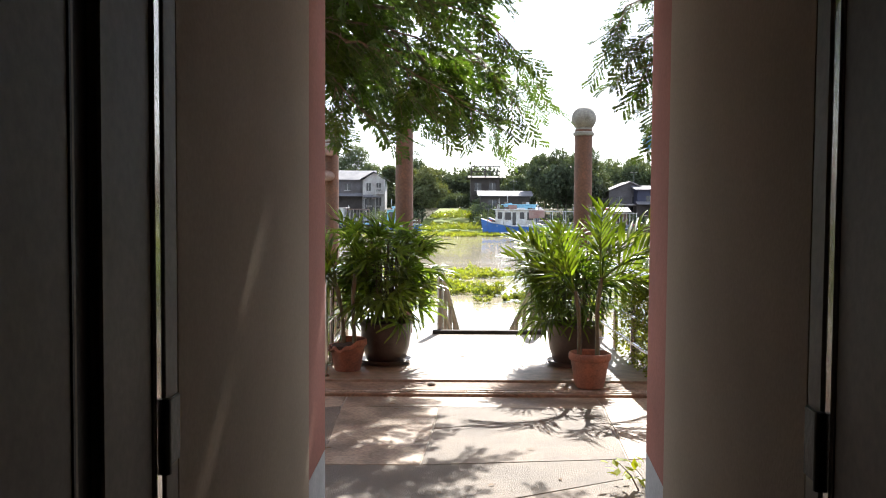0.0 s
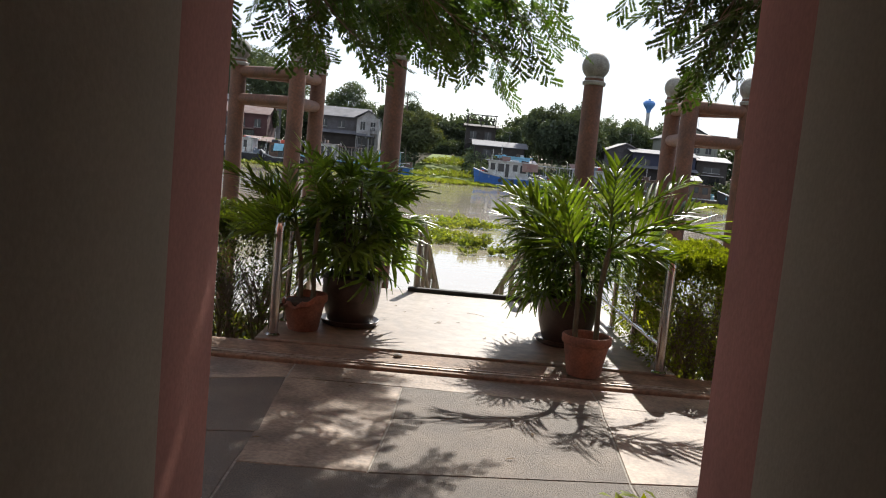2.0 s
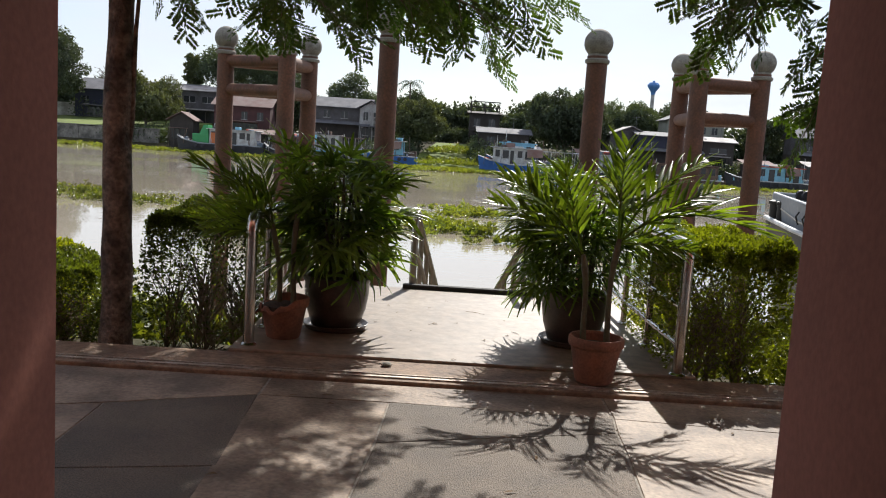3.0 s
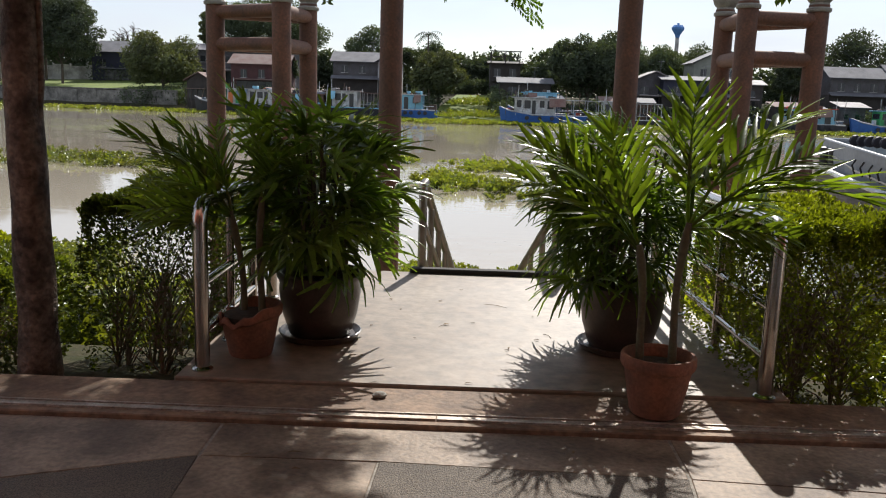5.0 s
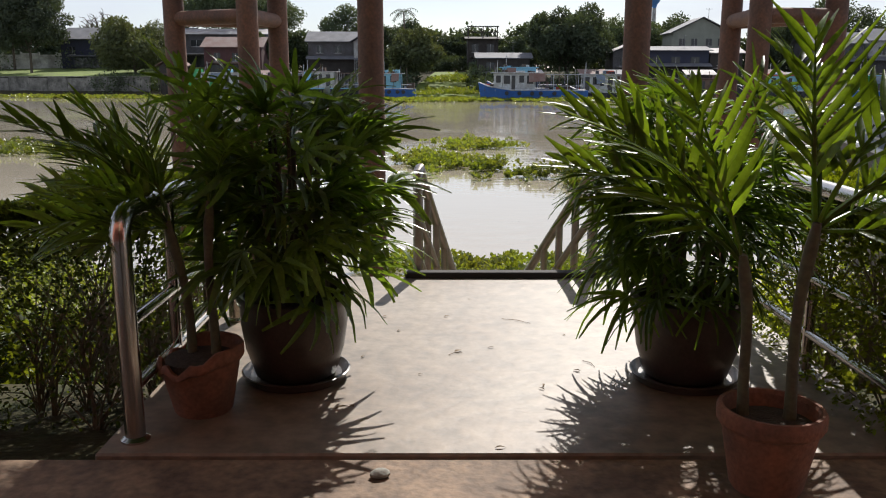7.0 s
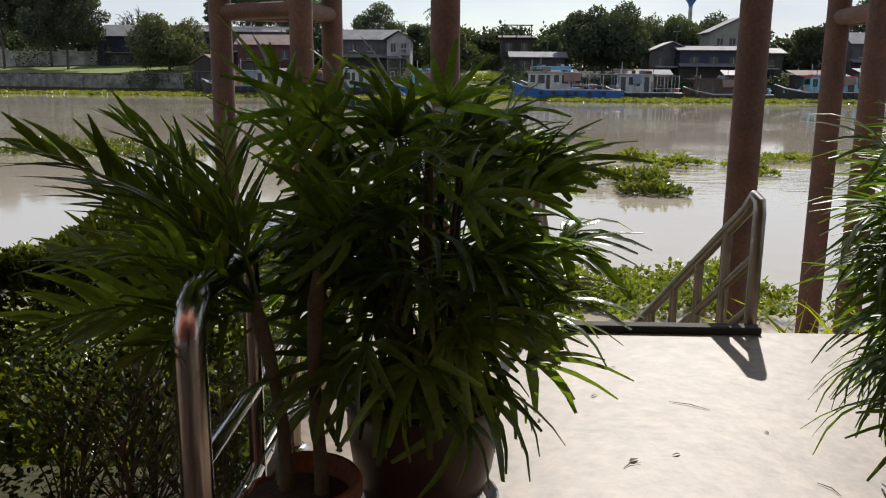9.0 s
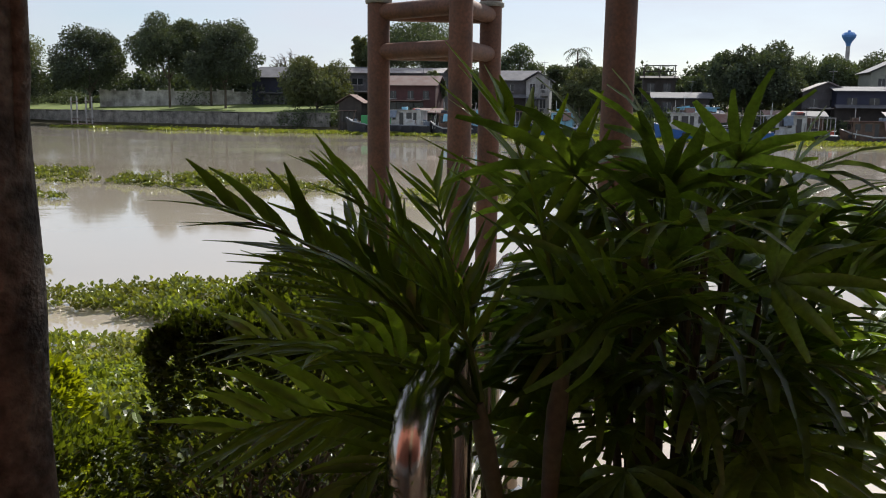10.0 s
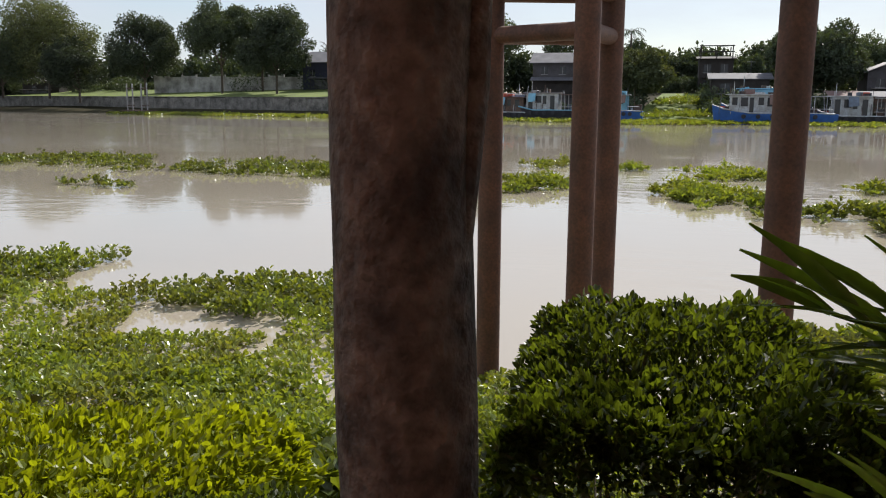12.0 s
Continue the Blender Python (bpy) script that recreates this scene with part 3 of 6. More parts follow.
# ---- potted plants ----
def strip(shape, p, way, normal, length, width, droop, seg=4, tip=0.12):
    """One long leaflet as a folded strip that bends down towards its tip."""
    p, way, normal = Vector(p), Vector(way).normalized(), Vector(normal).normalized()
    k = len(shape.v)
    pos, d = p.copy(), way.copy()
    for i in range(seg + 1):
        s = i / seg
        w = width * (0.35 + 1.3 * min(s / 0.35, 1) * 0.5) if s < 0.35 else width * (1 - (s - 0.35) / 0.65 * (1 - tip))
        side = d.cross(normal).normalized()
        up = side.cross(d)
        shape.v.extend([tuple(pos - side * w / 2 + up * w * 0.18), tuple(pos), tuple(pos + side * w / 2 + up * w * 0.18)])
        pos += d * (length / seg)
        d = (d + Vector((0, 0, -1)) * droop / seg).normalized()
    for i in range(seg):
        a = k + 3 * i
        shape.f.extend([(a, a + 1, a + 4, a + 3), (a + 1, a + 2, a + 5, a + 4)])


def frond_mesh(length, seed, pairs=13, leaflet=0.38, arch=1.0):
    """A feather palm frond along +x that rises and arches over."""
    r = random.Random(seed)
    s = Shape()
    pts, d, p = [], Vector((1, 0, 0)), Vector((0, 0, 0))
    for i in range(13):
        pts.append(p.copy())
        p += d * length / 12
        d = (d + Vector((0, 0, -arch / 12))).normalized()
    s.tube(pts, [0.011 * (1 - 0.8 * i / 12) + 0.001 for i in range(13)], 5)
    for j in range(pairs):
        f = 0.26 + 0.74 * j / (pairs - 1)
        i = min(int(f * 12), 11)
        at = pts[i].lerp(pts[i + 1], f * 12 - i)
        ax = (pts[i + 1] - pts[i]).normalized()
        up = Vector((0, 1, 0)).cross(ax) * -1
        up = up if up.z > 0 else -up
        size = leaflet * (0.55 + 0.45 * math.sin(min(f * 1.15, 1.0) * math.pi * 0.85)) * (0.62 if j == pairs - 1 else 1)
        for side in (-1, 1):
            ang = radians(r.uniform(30, 60) * (1.2 - 0.6 * f))
            way = ax * math.cos(ang) + Vector((0, side, 0)) * math.sin(ang) + up * r.uniform(-0.05, 0.5)
            strip(s, at, way, up + Vector((0, -0.5 * side, 0)), size * r.uniform(0.78, 1.12), r.uniform(0.030, 0.047), r.uniform(0.1, 1.0))
    return s.mesh("frond", PALM_LEAF, True)


FRONDS = [frond_mesh(0.82, 3, 13, 0.38, 0.75), frond_mesh(0.90, 5, 13, 0.38, 1.0), frond_mesh(0.72, 8, 11, 0.36, 0.55), frond_mesh(0.95, 11, 14, 0.37, 1.15), frond_mesh(0.98, 13, 15, 0.38, 1.8)]


def terracotta_pot(parent, broken=False):
    prof = [(0.112, 0.0), (0.12, 0.012), (0.158, 0.222), (0.168, 0.228), (0.176, 0.242), (0.176, 0.280), (0.169, 0.291), (0.157, 0.291), (0.151, 0.276), (0.145, 0.235)]
    s = Shape().lathe(prof[:-1], 40)
    s.f.pop()
    s.lathe([(0.151, 0.276), (0.143, 0.22)], 40)
    del s.f[-2]
    if broken:
        s.v = [(x, y, z - (0.07 + 0.02 * math.sin(9 * math.atan2(y, x))) * max(0, min(1, (z - 0.17) / 0.1)) * max(0, min(1, (-x + 0.04 - y * 0.5) / 0.14))) for x, y, z in s.v]
    part("pot", s, TERRACOTTA, parent, "terracotta pot with a chipped rim" if broken else "terracotta pot with a rolled rim", smooth=True)
    part("soil", Shape().lathe([(0.13, 0.10), (0.1455, 0.232), (0.09, 0.244), (0.01, 0.248)], 28), SOIL, parent, "dark potting soil", smooth=True)


def feather_palm(x, y, stems, fronds, turn, label, broken=False, size=1.0):
    """stems: rows of foot x, y, head x, y, z. fronds: rows of stem, bearing, rise, kind, scale (bearing 0 is +x, 90 is +y)."""
    ob = thing("potted_palm", x, y, PZ, turn, label, "potted palm")
    terracotta_pot(ob, broken)
    for fx, fy, hx, hy, hz in stems:
        pts = [Vector((fx, fy, 0.18)).lerp(Vector((hx, hy, hz)), s) + Vector((0.012 * math.sin(5 * s + fx * 30), 0.01 * math.sin(4 * s), 0)) for s in np.linspace(0, 1, 9)]
        part("stem", Shape().tube(pts, [0.026, 0.021, 0.019, 0.018, 0.0175, 0.018, 0.020, 0.022, 0.014], 12), PALM_STEM, ob, smooth=True)
    for st, bearing, rise, kind, sc in fronds:
        hx, hy, hz = stems[st][2:]
        part("frond", FRONDS[kind], PALM_LEAF, ob, at=pose(hx, hy, hz - 0.03, 30 * math.cos(radians(bearing)) + 34 * math.sin(bearing * 1.7 + rise), -rise, bearing) @ Matrix.Diagonal((sc * size, sc * size, sc * size, 1)))
    return ob


feather_palm(1.235, 6.83, [(-0.06, 0.04, -0.12, 0.05, 0.80), (0.05, 0.0, 0.08, -0.02, 0.92)],
             [(0, 180, 62, 3, 0.80), (0, 186, 46, 3, 0.72), (1, 8, 68, 3, 0.84), (1, -8, 46, 3, 0.80), (1, 100, 80, 2, 0.92), (1, 60, 70, 0, 0.82), (0, 140, 74, 2, 0.85),
              (1, -30, 8, 2, 0.60), (1, 18, 22, 0, 0.70), (1, -3, 48, 4, 0.92), (0, 172, 58, 1, 0.80)], 0,
             "young feather palm in a terracotta pot on the landing")
feather_palm(-0.87, 7.50, [(-0.03, 0.02, -0.10, 0.02, 0.80), (0.05, 0.0, 0.06, 0.04, 0.88)],
             [(0, 165, 76, 3, 0.60), (0, 202, 62, 3, 0.76), (0, 215, 84, 3, 0.62), (0, 205, 34, 1, 0.58), (0, 170, 50, 0, 0.66), (1, 120, 80, 2, 0.84), (0, 205, 52, 1, 0.58), (0, 236, 46, 0, 0.62), (0, 240, 24, 1, 0.60), (0, 176, 58, 1, 0.62), (1, 30, 62, 1, 0.58),
              (1, 300, 55, 2, 0.60), (0, 250, 12, 2, 0.56), (0, 200, 4, 0, 0.60), (1, 80, 60, 0, 0.66)], 0,
             "young feather palm in a chipped terracotta pot beside the handrail", True)


def fan_mesh(seed, fingers=(6, 9), broad=(0.030, 0.046), mat=None):
    """A fan palm leaf on its stalk along +x: about eight blunt fingers."""
    r = random.Random(seed)
    s = Shape()
    stalk = r.uniform(0.14, 0.24)
    pts = [(0, 0, 0), (stalk * 0.5, 0, 0.012), (stalk, 0, 0.0)]
    s.tube(pts, [0.005, 0.004, 0.0035], 4)
    n = r.randint(*fingers)
    for i in range(n):
        a = radians(-78 + 156 * i / (n - 1) + r.uniform(-6, 6))
        way = Vector((math.cos(a), math.sin(a), r.uniform(-0.05, 0.25)))
        strip(s, (stalk, 0, 0), way, (0, 0, 1), r.uniform(0.22, 0.34) * (1 - 0.15 * abs(a)), r.uniform(*broad), r.uniform(0.6, 1.7), 4, 0.3)
    return s.mesh("fan_leaf", mat or RHAPIS_LEAF, True)


FANS = [fan_mesh(i) for i in range(7)]
NARROW_FANS = [fan_mesh(20 + i, (7, 10), (0.018, 0.028), PALE_FAN) for i in range(6)]


def lady_palm(x, y, seed, label, fans, leaf_count=215):
    r = random.Random(seed)
    ob = thing("potted_fan_palm", x, y, PZ, 0, label, "potted palm", "large potted fan palms")
    part("saucer", Shape().lathe([(0.20, 0.0), (0.225, 0.006), (0.25, 0.045), (0.242, 0.048), (0.21, 0.02)], 36), GLAZED, ob, "dark clay saucer", smooth=True)
    part("pot", Shape().lathe([(0.165, 0.022), (0.185, 0.035), (0.225, 0.16), (0.243, 0.28), (0.245, 0.36), (0.258, 0.375), (0.26, 0.40), (0.245, 0.41), (0.228, 0.40), (0.222, 0.36)], 40), GLAZED, ob, "dark brown glazed round pot", smooth=True)
    part("soil", Shape().lathe([(0.19, 0.30), (0.223, 0.365), (0.1, 0.38), (0.01, 0.385)], 24), SOIL, ob, "dark potting soil", smooth=True)
    canes = []
    for i in range(22):
        a, q = r.uniform(0, 6.28), 0.17 * math.sqrt(r.random())
        fx, fy = q * math.cos(a), q * math.sin(a)
        h = r.uniform(0.75, 1.22)
        lean = r.uniform(0.2, 1.05)
        top = Vector((fx * (1 + lean), fy * (1 + lean), h))
        canes.append((Vector((fx, fy, 0.36)), top))
        mid = Vector((fx * (1 + lean * 0.3), fy * (1 + lean * 0.3), (0.36 + h) / 2))
        part("cane", Shape().tube([canes[-1][0], mid, top], [0.012, 0.011, 0.007], 7), PALM_STEM, ob, smooth=True)
    for i in range(leaf_count):
        foot, top = canes[i % len(canes)]
        s = r.uniform(0.22, 1.0) ** 0.75
        p = foot.lerp(top, s)
        out = math.degrees(math.atan2(p.y, p.x)) + r.gauss(0, 55)
        rise = -52 + 113 * s * r.uniform(0.6, 1.1) + r.gauss(0, 12)
        sc = r.uniform(0.70, 1.05) * (1.16 - 0.2 * s)
        part("fan_leaf", fans[r.randrange(len(fans))], RHAPIS_LEAF, ob, at=pose(p.x, p.y, p.z, r.gauss(0, 25), -rise, out) @ Matrix.Diagonal((sc, sc, sc, 1)))
    return ob


lady_palm(-0.545, 7.88, 21, "dense fan palm in a large dark glazed pot on cement", FANS)
lady_palm(1.255, 7.85, 34, "dense fan palm in a dark glazed pot behind the feather palm", NARROW_FANS, 240)


# ---- hedges and shrubs ----
def hedge(name, x0, x1, y0, y1, z0, z1, count, label, round_=0.15, mat=None, leaf=0.025, bare=0.42, seed=1, taper=0.0):
    """A clipped hedge: woody stems, fine twigs, and leaves thick on top and thin at the foot."""
    g = np.random.default_rng(seed)
    ob = thing(name, (x0 + x1) / 2, (y0 + y1) / 2, z0, 0, label, "hedge", "clipped hedges")
    hx, hy, h = (x1 - x0) / 2, (y1 - y0) / 2, z1 - z0
    twigs = Shape()
    for i in range(int(9 * hx * hy * 4) + 4):
        fx, fy = g.uniform(-hx * 0.8, hx * 0.8), g.uniform(-hy * 0.9, hy * 0.9)
        fx *= 1 - taper * max(0.0, -fy / hy) if fx < 0 else 1.0
        p = Vector((fx, fy, -0.1))
        q = Vector((fx + g.normal(0, 0.05), fy + g.normal(0, 0.05), h * 0.45))
        part("stem", Shape().tube([p, p.lerp(q, 0.5) + Vector((g.normal(0, 0.02), g.normal(0, 0.02), 0)), q], [0.012, 0.010, 0.006], 6), TWIG, ob, smooth=True)
        for k in range(22):
            a, s = g.uniform(0, 6.28), g.uniform(0.1, 1)
            b = p.lerp(q, s)
            e = b + Vector((math.cos(a) * 0.22, math.sin(a) * 0.22, g.uniform(0.15, 0.5) * h * 0.8))
            e.x, e.y, e.z = max(-hx * (1 - taper * max(0.0, -e.y / hy) ** 1.5), min(hx, e.x)), max(-hy, min(hy, e.y)), min(e.z, h * 0.95)
            twigs.tube([b, b.lerp(e, 0.5) + Vector((0, 0, 0.03)), e], [0.006, 0.004, 0.002], 4, False)
    part("twig_growth", twigs, TWIG, ob, kind="stuff")
    n = count * 2
    u = g.uniform(-1, 1, (n, 3))
    face = np.minimum(g.integers(0, 7, n), 4)
    depth = 1 - np.abs(g.normal(0, 0.16, n))
    u[face == 0, 0], u[face == 1, 0] = -depth[face == 0], depth[face == 1]
    u[face == 2, 1], u[face == 3, 1] = -depth[face == 2], depth[face == 3]
    u[face == 4, 2] = depth[face == 4]
    t = (u[:, 2] + 1) / 2
    keep = (g.random(n) < bare + (1 - bare) * np.clip(t * 1.3 - 0.15, 0.10, 1) ** 1.6) & (np.arange(n) < count * 1.6)
    u, t = u[keep], t[keep]
    p = u * (hx, hy, h / 2) + (0, 0, h / 2)
    lump = np.array([0.09 * noise.noise(Vector(q) * 3.5) + 0.07 * noise.noise(Vector(q) * 10.0) for q in p.tolist()])
    corner = np.stack([np.clip(p[:, 0], -hx + round_, hx - round_), np.clip(p[:, 1], -hy + round_, hy - round_), np.minimum(p[:, 2], h - round_)], 1)
    off = p - corner
    far = np.linalg.norm(off, axis=1)
    pull = np.where(far > round_, round_ / np.maximum(far, 1e-6), 1.0)
    p = corner + off * pull[:, None]
    outward = unit(off + (0, 0, 0.01) + 0.35 * (p - (0, 0, h / 2)))
    p = p + outward * lump[:, None]
    p[:, 0] *= np.where(p[:, 0] < 0, 1 - taper * np.clip(-p[:, 1] / hy, 0, 1) ** 1.5, 1.0)
    way = unit(outward + g.normal(0, 0.65, p.shape) + (0, 0, 0.25))
    size = g.uniform(0.75, 1.35, len(p)) * leaf
    part("foliage", leaves(Shape(), p, way, unit(outward + g.normal(0, 0.6, p.shape) + (0, 0, 0.6)), size, size * 0.55, 0.15, True), mat or HEDGE_LEAF, ob, kind="stuff")
    return ob


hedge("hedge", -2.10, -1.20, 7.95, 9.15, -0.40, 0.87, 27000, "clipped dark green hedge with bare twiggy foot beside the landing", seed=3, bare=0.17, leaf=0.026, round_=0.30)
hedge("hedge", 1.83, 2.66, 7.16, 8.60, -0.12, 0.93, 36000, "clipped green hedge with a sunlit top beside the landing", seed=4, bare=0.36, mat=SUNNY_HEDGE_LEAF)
hedge("hedge", -3.05, -2.22, 7.45, 8.30, -0.25, 0.44, 12000, "low clipped green hedge behind the tree trunk", seed=5, bare=0.6)
hedge("shrub", -4.6, -2.75, 7.55, 8.85, -0.30, 0.42, 20000, "sunlit yellow green clipped shrub beside the tree", 0.22, SHRUB_LEAF, 0.034, 0.7, 6)


# ---- trees over the landing ----
def spray_template(seed):
    """A hanging twig with feathery compound leaves, along +x, about 0.4 m long."""
    g = np.random.default_rng(seed)
    pos, way, nor, ln = [], [], [], []
    for i in range(9):
        s = 0.06 + 0.34 * i / 8
        side = 1 if i % 2 else -1
        ax = unit(np.array([0.75, side * g.uniform(0.5, 0.9), g.uniform(-0.25, 0.25)]))
        L = g.uniform(0.09, 0.15) * (1.1 - 0.35 * i / 8)
        across = unit(np.cross(ax, (0, 0, 1)))
        up = np.cross(across, ax)
        for k in range(9):
            at = np.array([s, 0, 0]) + ax * L * (0.12 + 0.88 * k / 8)
            for sd in (-1, 1):
                pos.append(at), way.append(ax * 0.55 + across * sd + g.normal(0, 0.12, 3)), nor.append(up + g.normal(0, 0.25, 3)), ln.append(g.uniform(0.030, 0.044))
    return np.array(pos), np.array(way), np.array(nor), np.array(ln)


SPRAYS = [spray_template(i) for i in range(4)]


def add_spray(foliage, twigs, at, heading, g, size=1.0):
    """heading: the way in which the twig hangs."""
    x = unit(np.asarray(heading, float))
    y = unit(np.cross((0.1, 0.2, 1.0), x) + g.normal(0, 0.3, 3))
    y = unit(y - x * (x @ y))
    m = np.stack([x, y, np.cross(x, y)], 1)
    p, w, n, l = SPRAYS[g.integers(0, 4)]
    leaves(foliage, at + (p * size) @ m.T, w @ m.T, n @ m.T, l * size, l * size * 0.46, 0.05)
    twigs.tube([at, at + x * 0.2 * size, at + x * 0.4 * size], [0.004, 0.003, 0.0015], 4, False)


def bough(foliage, twigs, pts, g, every=0.11, size=1.0, thick=0.014):
    """A limb with twigs that hang from it along its outer part."""
    pts = [Vector(p) for p in pts]
    fine = [pts[0]]
    for a, b in zip(pts, pts[1:]):
        k = max(2, int((b - a).length / 0.15))
        fine += [a.lerp(b, (i + 1) / k) + Vector((g.normal(0, 0.012), g.normal(0, 0.012), g.normal(0, 0.012))) for i in range(k)]
    twigs.tube(fine, [thick * (1 - 0.85 * i / (len(fine) - 1)) + 0.002 for i in range(len(fine))], 6)
    total = sum((b - a).length for a, b in zip(fine, fine[1:]))
    run = 0.0
    for i in range(1, len(fine)):
        seg = (fine[i] - fine[i - 1])
        run += seg.length
        if run < 0.25 * total and total > 1.2:
            continue
        for _ in range(max(1, int(seg.length / every + g.random()))):
            d = np.array(seg.normalized())
            head = d * 0.7 + np.array([g.normal(0, 0.6), g.normal(0, 0.6), -0.55 + g.normal(0, 0.35)])
            add_spray(foliage, twigs, np.array(fine[i - 1].lerp(fine[i], g.random())), head, g, size * g.uniform(0.75, 1.2))
    add_spray(foliage, twigs, np.array(fine[-1]), np.array((fine[-1] - fine[-2]).normalized()) + (0, 0, -0.3), g, size)


def trunk_shape(pts, radii, g, sides=20):
    s = Shape()
    fine, rr = [], []
    for (a, b), (ra, rb) in zip(zip(pts, pts[1:]), zip(radii, radii[1:])):
        for i in range(14):
            fine.append(Vector(a).lerp(Vector(b), i / 14)), rr.append(ra + (rb - ra) * i / 14)
    fine.append(Vector(pts[-1])), rr.append(radii[-1])
    s.tube(fine, rr, sides)
    s.v = [tuple(Vector(p) * 1.0 + Vector((noise.noise(Vector((p[0] * 9, p[1] * 9, p[2] * 2.5))), noise.noise(Vector((p[0] * 9 + 7, p[1] * 9, p[2] * 2.5))), 0)) * 0.014) for p in s.v]
    return s


def street_tree(x, y, trunk, limbs, boughs, crown, seed, label):
    """trunk: rows of x, y, z, radius from the foot. limbs: pairs of points with a radius. boughs: lists of points.
    crown: leaf clumps, mostly unseen, added overhead for shade.
    """
    g = np.random.default_rng(seed)
    ob = thing("tree", x, y, -0.15, 0, label, "tree", "shade trees")
    loc = lambda p: (p[0] - x, p[1] - y, p[2] + 0.15)
    part("trunk", trunk_shape([loc(p[:3]) for p in trunk], [p[3] for p in trunk], g), BARK, ob, "rough grey brown bark", smooth=True)
    for pts, r in limbs:
        part("limb", Shape().tube([loc(p) for p in pts], [r * (1 - 0.6 * i / (len(pts) - 1)) for i in range(len(pts))], 10), BARK, ob, smooth=True)
    foliage, twigs = Shape(), Shape()
    for pts in boughs:
        bough(foliage, twigs, [loc(p) for p in pts], g, 0.08, 0.95)
    for cx, cy, cz, rx, ry, rz, n in crown:
      for _ in range(n):
        d = unit(g.normal(size=3)) * g.uniform(0.5, 1.0)
        add_spray(foliage, twigs, np.array(loc((cx + d[0] * rx, cy + d[1] * ry, cz + d[2] * rz))), np.array([d[0] * 0.8, d[1] * 0.8, -0.5]) + g.normal(0, 0.4, 3), g, g.uniform(1.8, 2.6))
    part("twig_growth", twigs, TWIG, ob, kind="stuff")
    part("crown", foliage, TREE_LEAF, ob, "small feathery green leaflets, with unseen clumps added overhead for shade", kind="stuff")
    return ob


head_l = (-1.95, 7.55, 3.3)
boughs_l = [[(-1.6, 7.6, 3.35), (-0.6, 8.2, 3.35), (0.35, 8.6, 3.05), (0.98, 8.73, 2.78)], [(-1.6, 7.6, 3.3), (-0.7, 7.9, 3.1), (0.0, 8.1, 2.7), (0.35, 8.2, 2.48)],
            [(-1.6, 7.5, 3.3), (-0.8, 7.4, 3.0), (-0.3, 7.25, 2.5), (-0.12, 7.2, 2.34)], [(-1.7, 7.4, 3.2), (-1.2, 7.2, 2.9), (-0.75, 7.1, 2.4), (-0.6, 7.1, 2.28)],
            [(-1.7, 7.6, 3.3), (-1.3, 7.7, 2.9), (-1.15, 7.75, 2.4), (-1.05, 7.8, 2.42)],
            [(-1.6, 7.6, 3.4), (-0.5, 7.8, 3.6), (0.4, 8.0, 3.4), (0.8, 8.1, 2.95)], [(-1.6, 7.6, 3.3), (-0.9, 8.0, 3.0), (-0.5, 8.3, 2.6), (-0.35, 8.4, 2.5)],
            [(-0.8, 7.9, 3.2), (-0.2, 7.8, 2.9), (0.1, 7.7, 2.55), (0.2, 7.7, 2.5)], [(-0.6, 8.2, 3.3), (-0.1, 8.6, 3.0), (0.3, 8.8, 2.7), (0.55, 8.9, 2.45)],
            [(-1.4, 7.5, 3.2), (-1.0, 7.4, 2.8), (-0.95, 7.3, 2.45)], [(-1.9, 7.5, 3.3), (-1.7, 7.2, 3.0), (-1.55, 7.0, 2.5), (-1.5, 6.95, 2.38)],
            [(-2.2, 7.5, 3.3), (-2.8, 7.3, 3.1), (-3.2, 7.1, 2.8), (-3.4, 7.0, 2.55)], [(-2.2, 7.5, 3.4), (-2.9, 7.9, 3.4), (-3.7, 8.2, 3.0), (-4.0, 8.3, 2.7)],
            [(-1.8, 7.4, 3.5), (-1.2, 6.8, 3.7), (-0.6, 6.4, 3.5), (-0.3, 6.2, 3.3)], [(-1.8, 7.6, 3.6), (-1.2, 8.3, 3.9), (-0.8, 8.9, 3.8), (-0.6, 9.2, 3.5)],
            [(-1.7, 7.7, 3.5), (-1.4, 8.6, 3.6), (-1.3, 9.2, 3.3)], [(-2.3, 7.6, 3.7), (-3.0, 8.4, 3.9), (-3.4, 9.0, 3.6)],
            [(-0.3, 8.3, 3.2), (-0.15, 7.95, 2.8), (-0.3, 7.75, 2.55)], [(-1.0, 7.8, 3.2), (-0.8, 7.6, 2.7), (-0.85, 7.55, 2.45)], [(0.2, 8.5, 3.2), (0.5, 8.3, 2.9), (0.7, 8.25, 2.6)]]
for k in (0, 1, 5, 8, 19):
    boughs_l[k] = boughs_l[k][:1] + [(x * 0.85, 0.6 + (y - 0.6) * 0.85, 1.48 + (z - 1.48) * 0.85) for x, y, z in boughs_l[k][1:]]
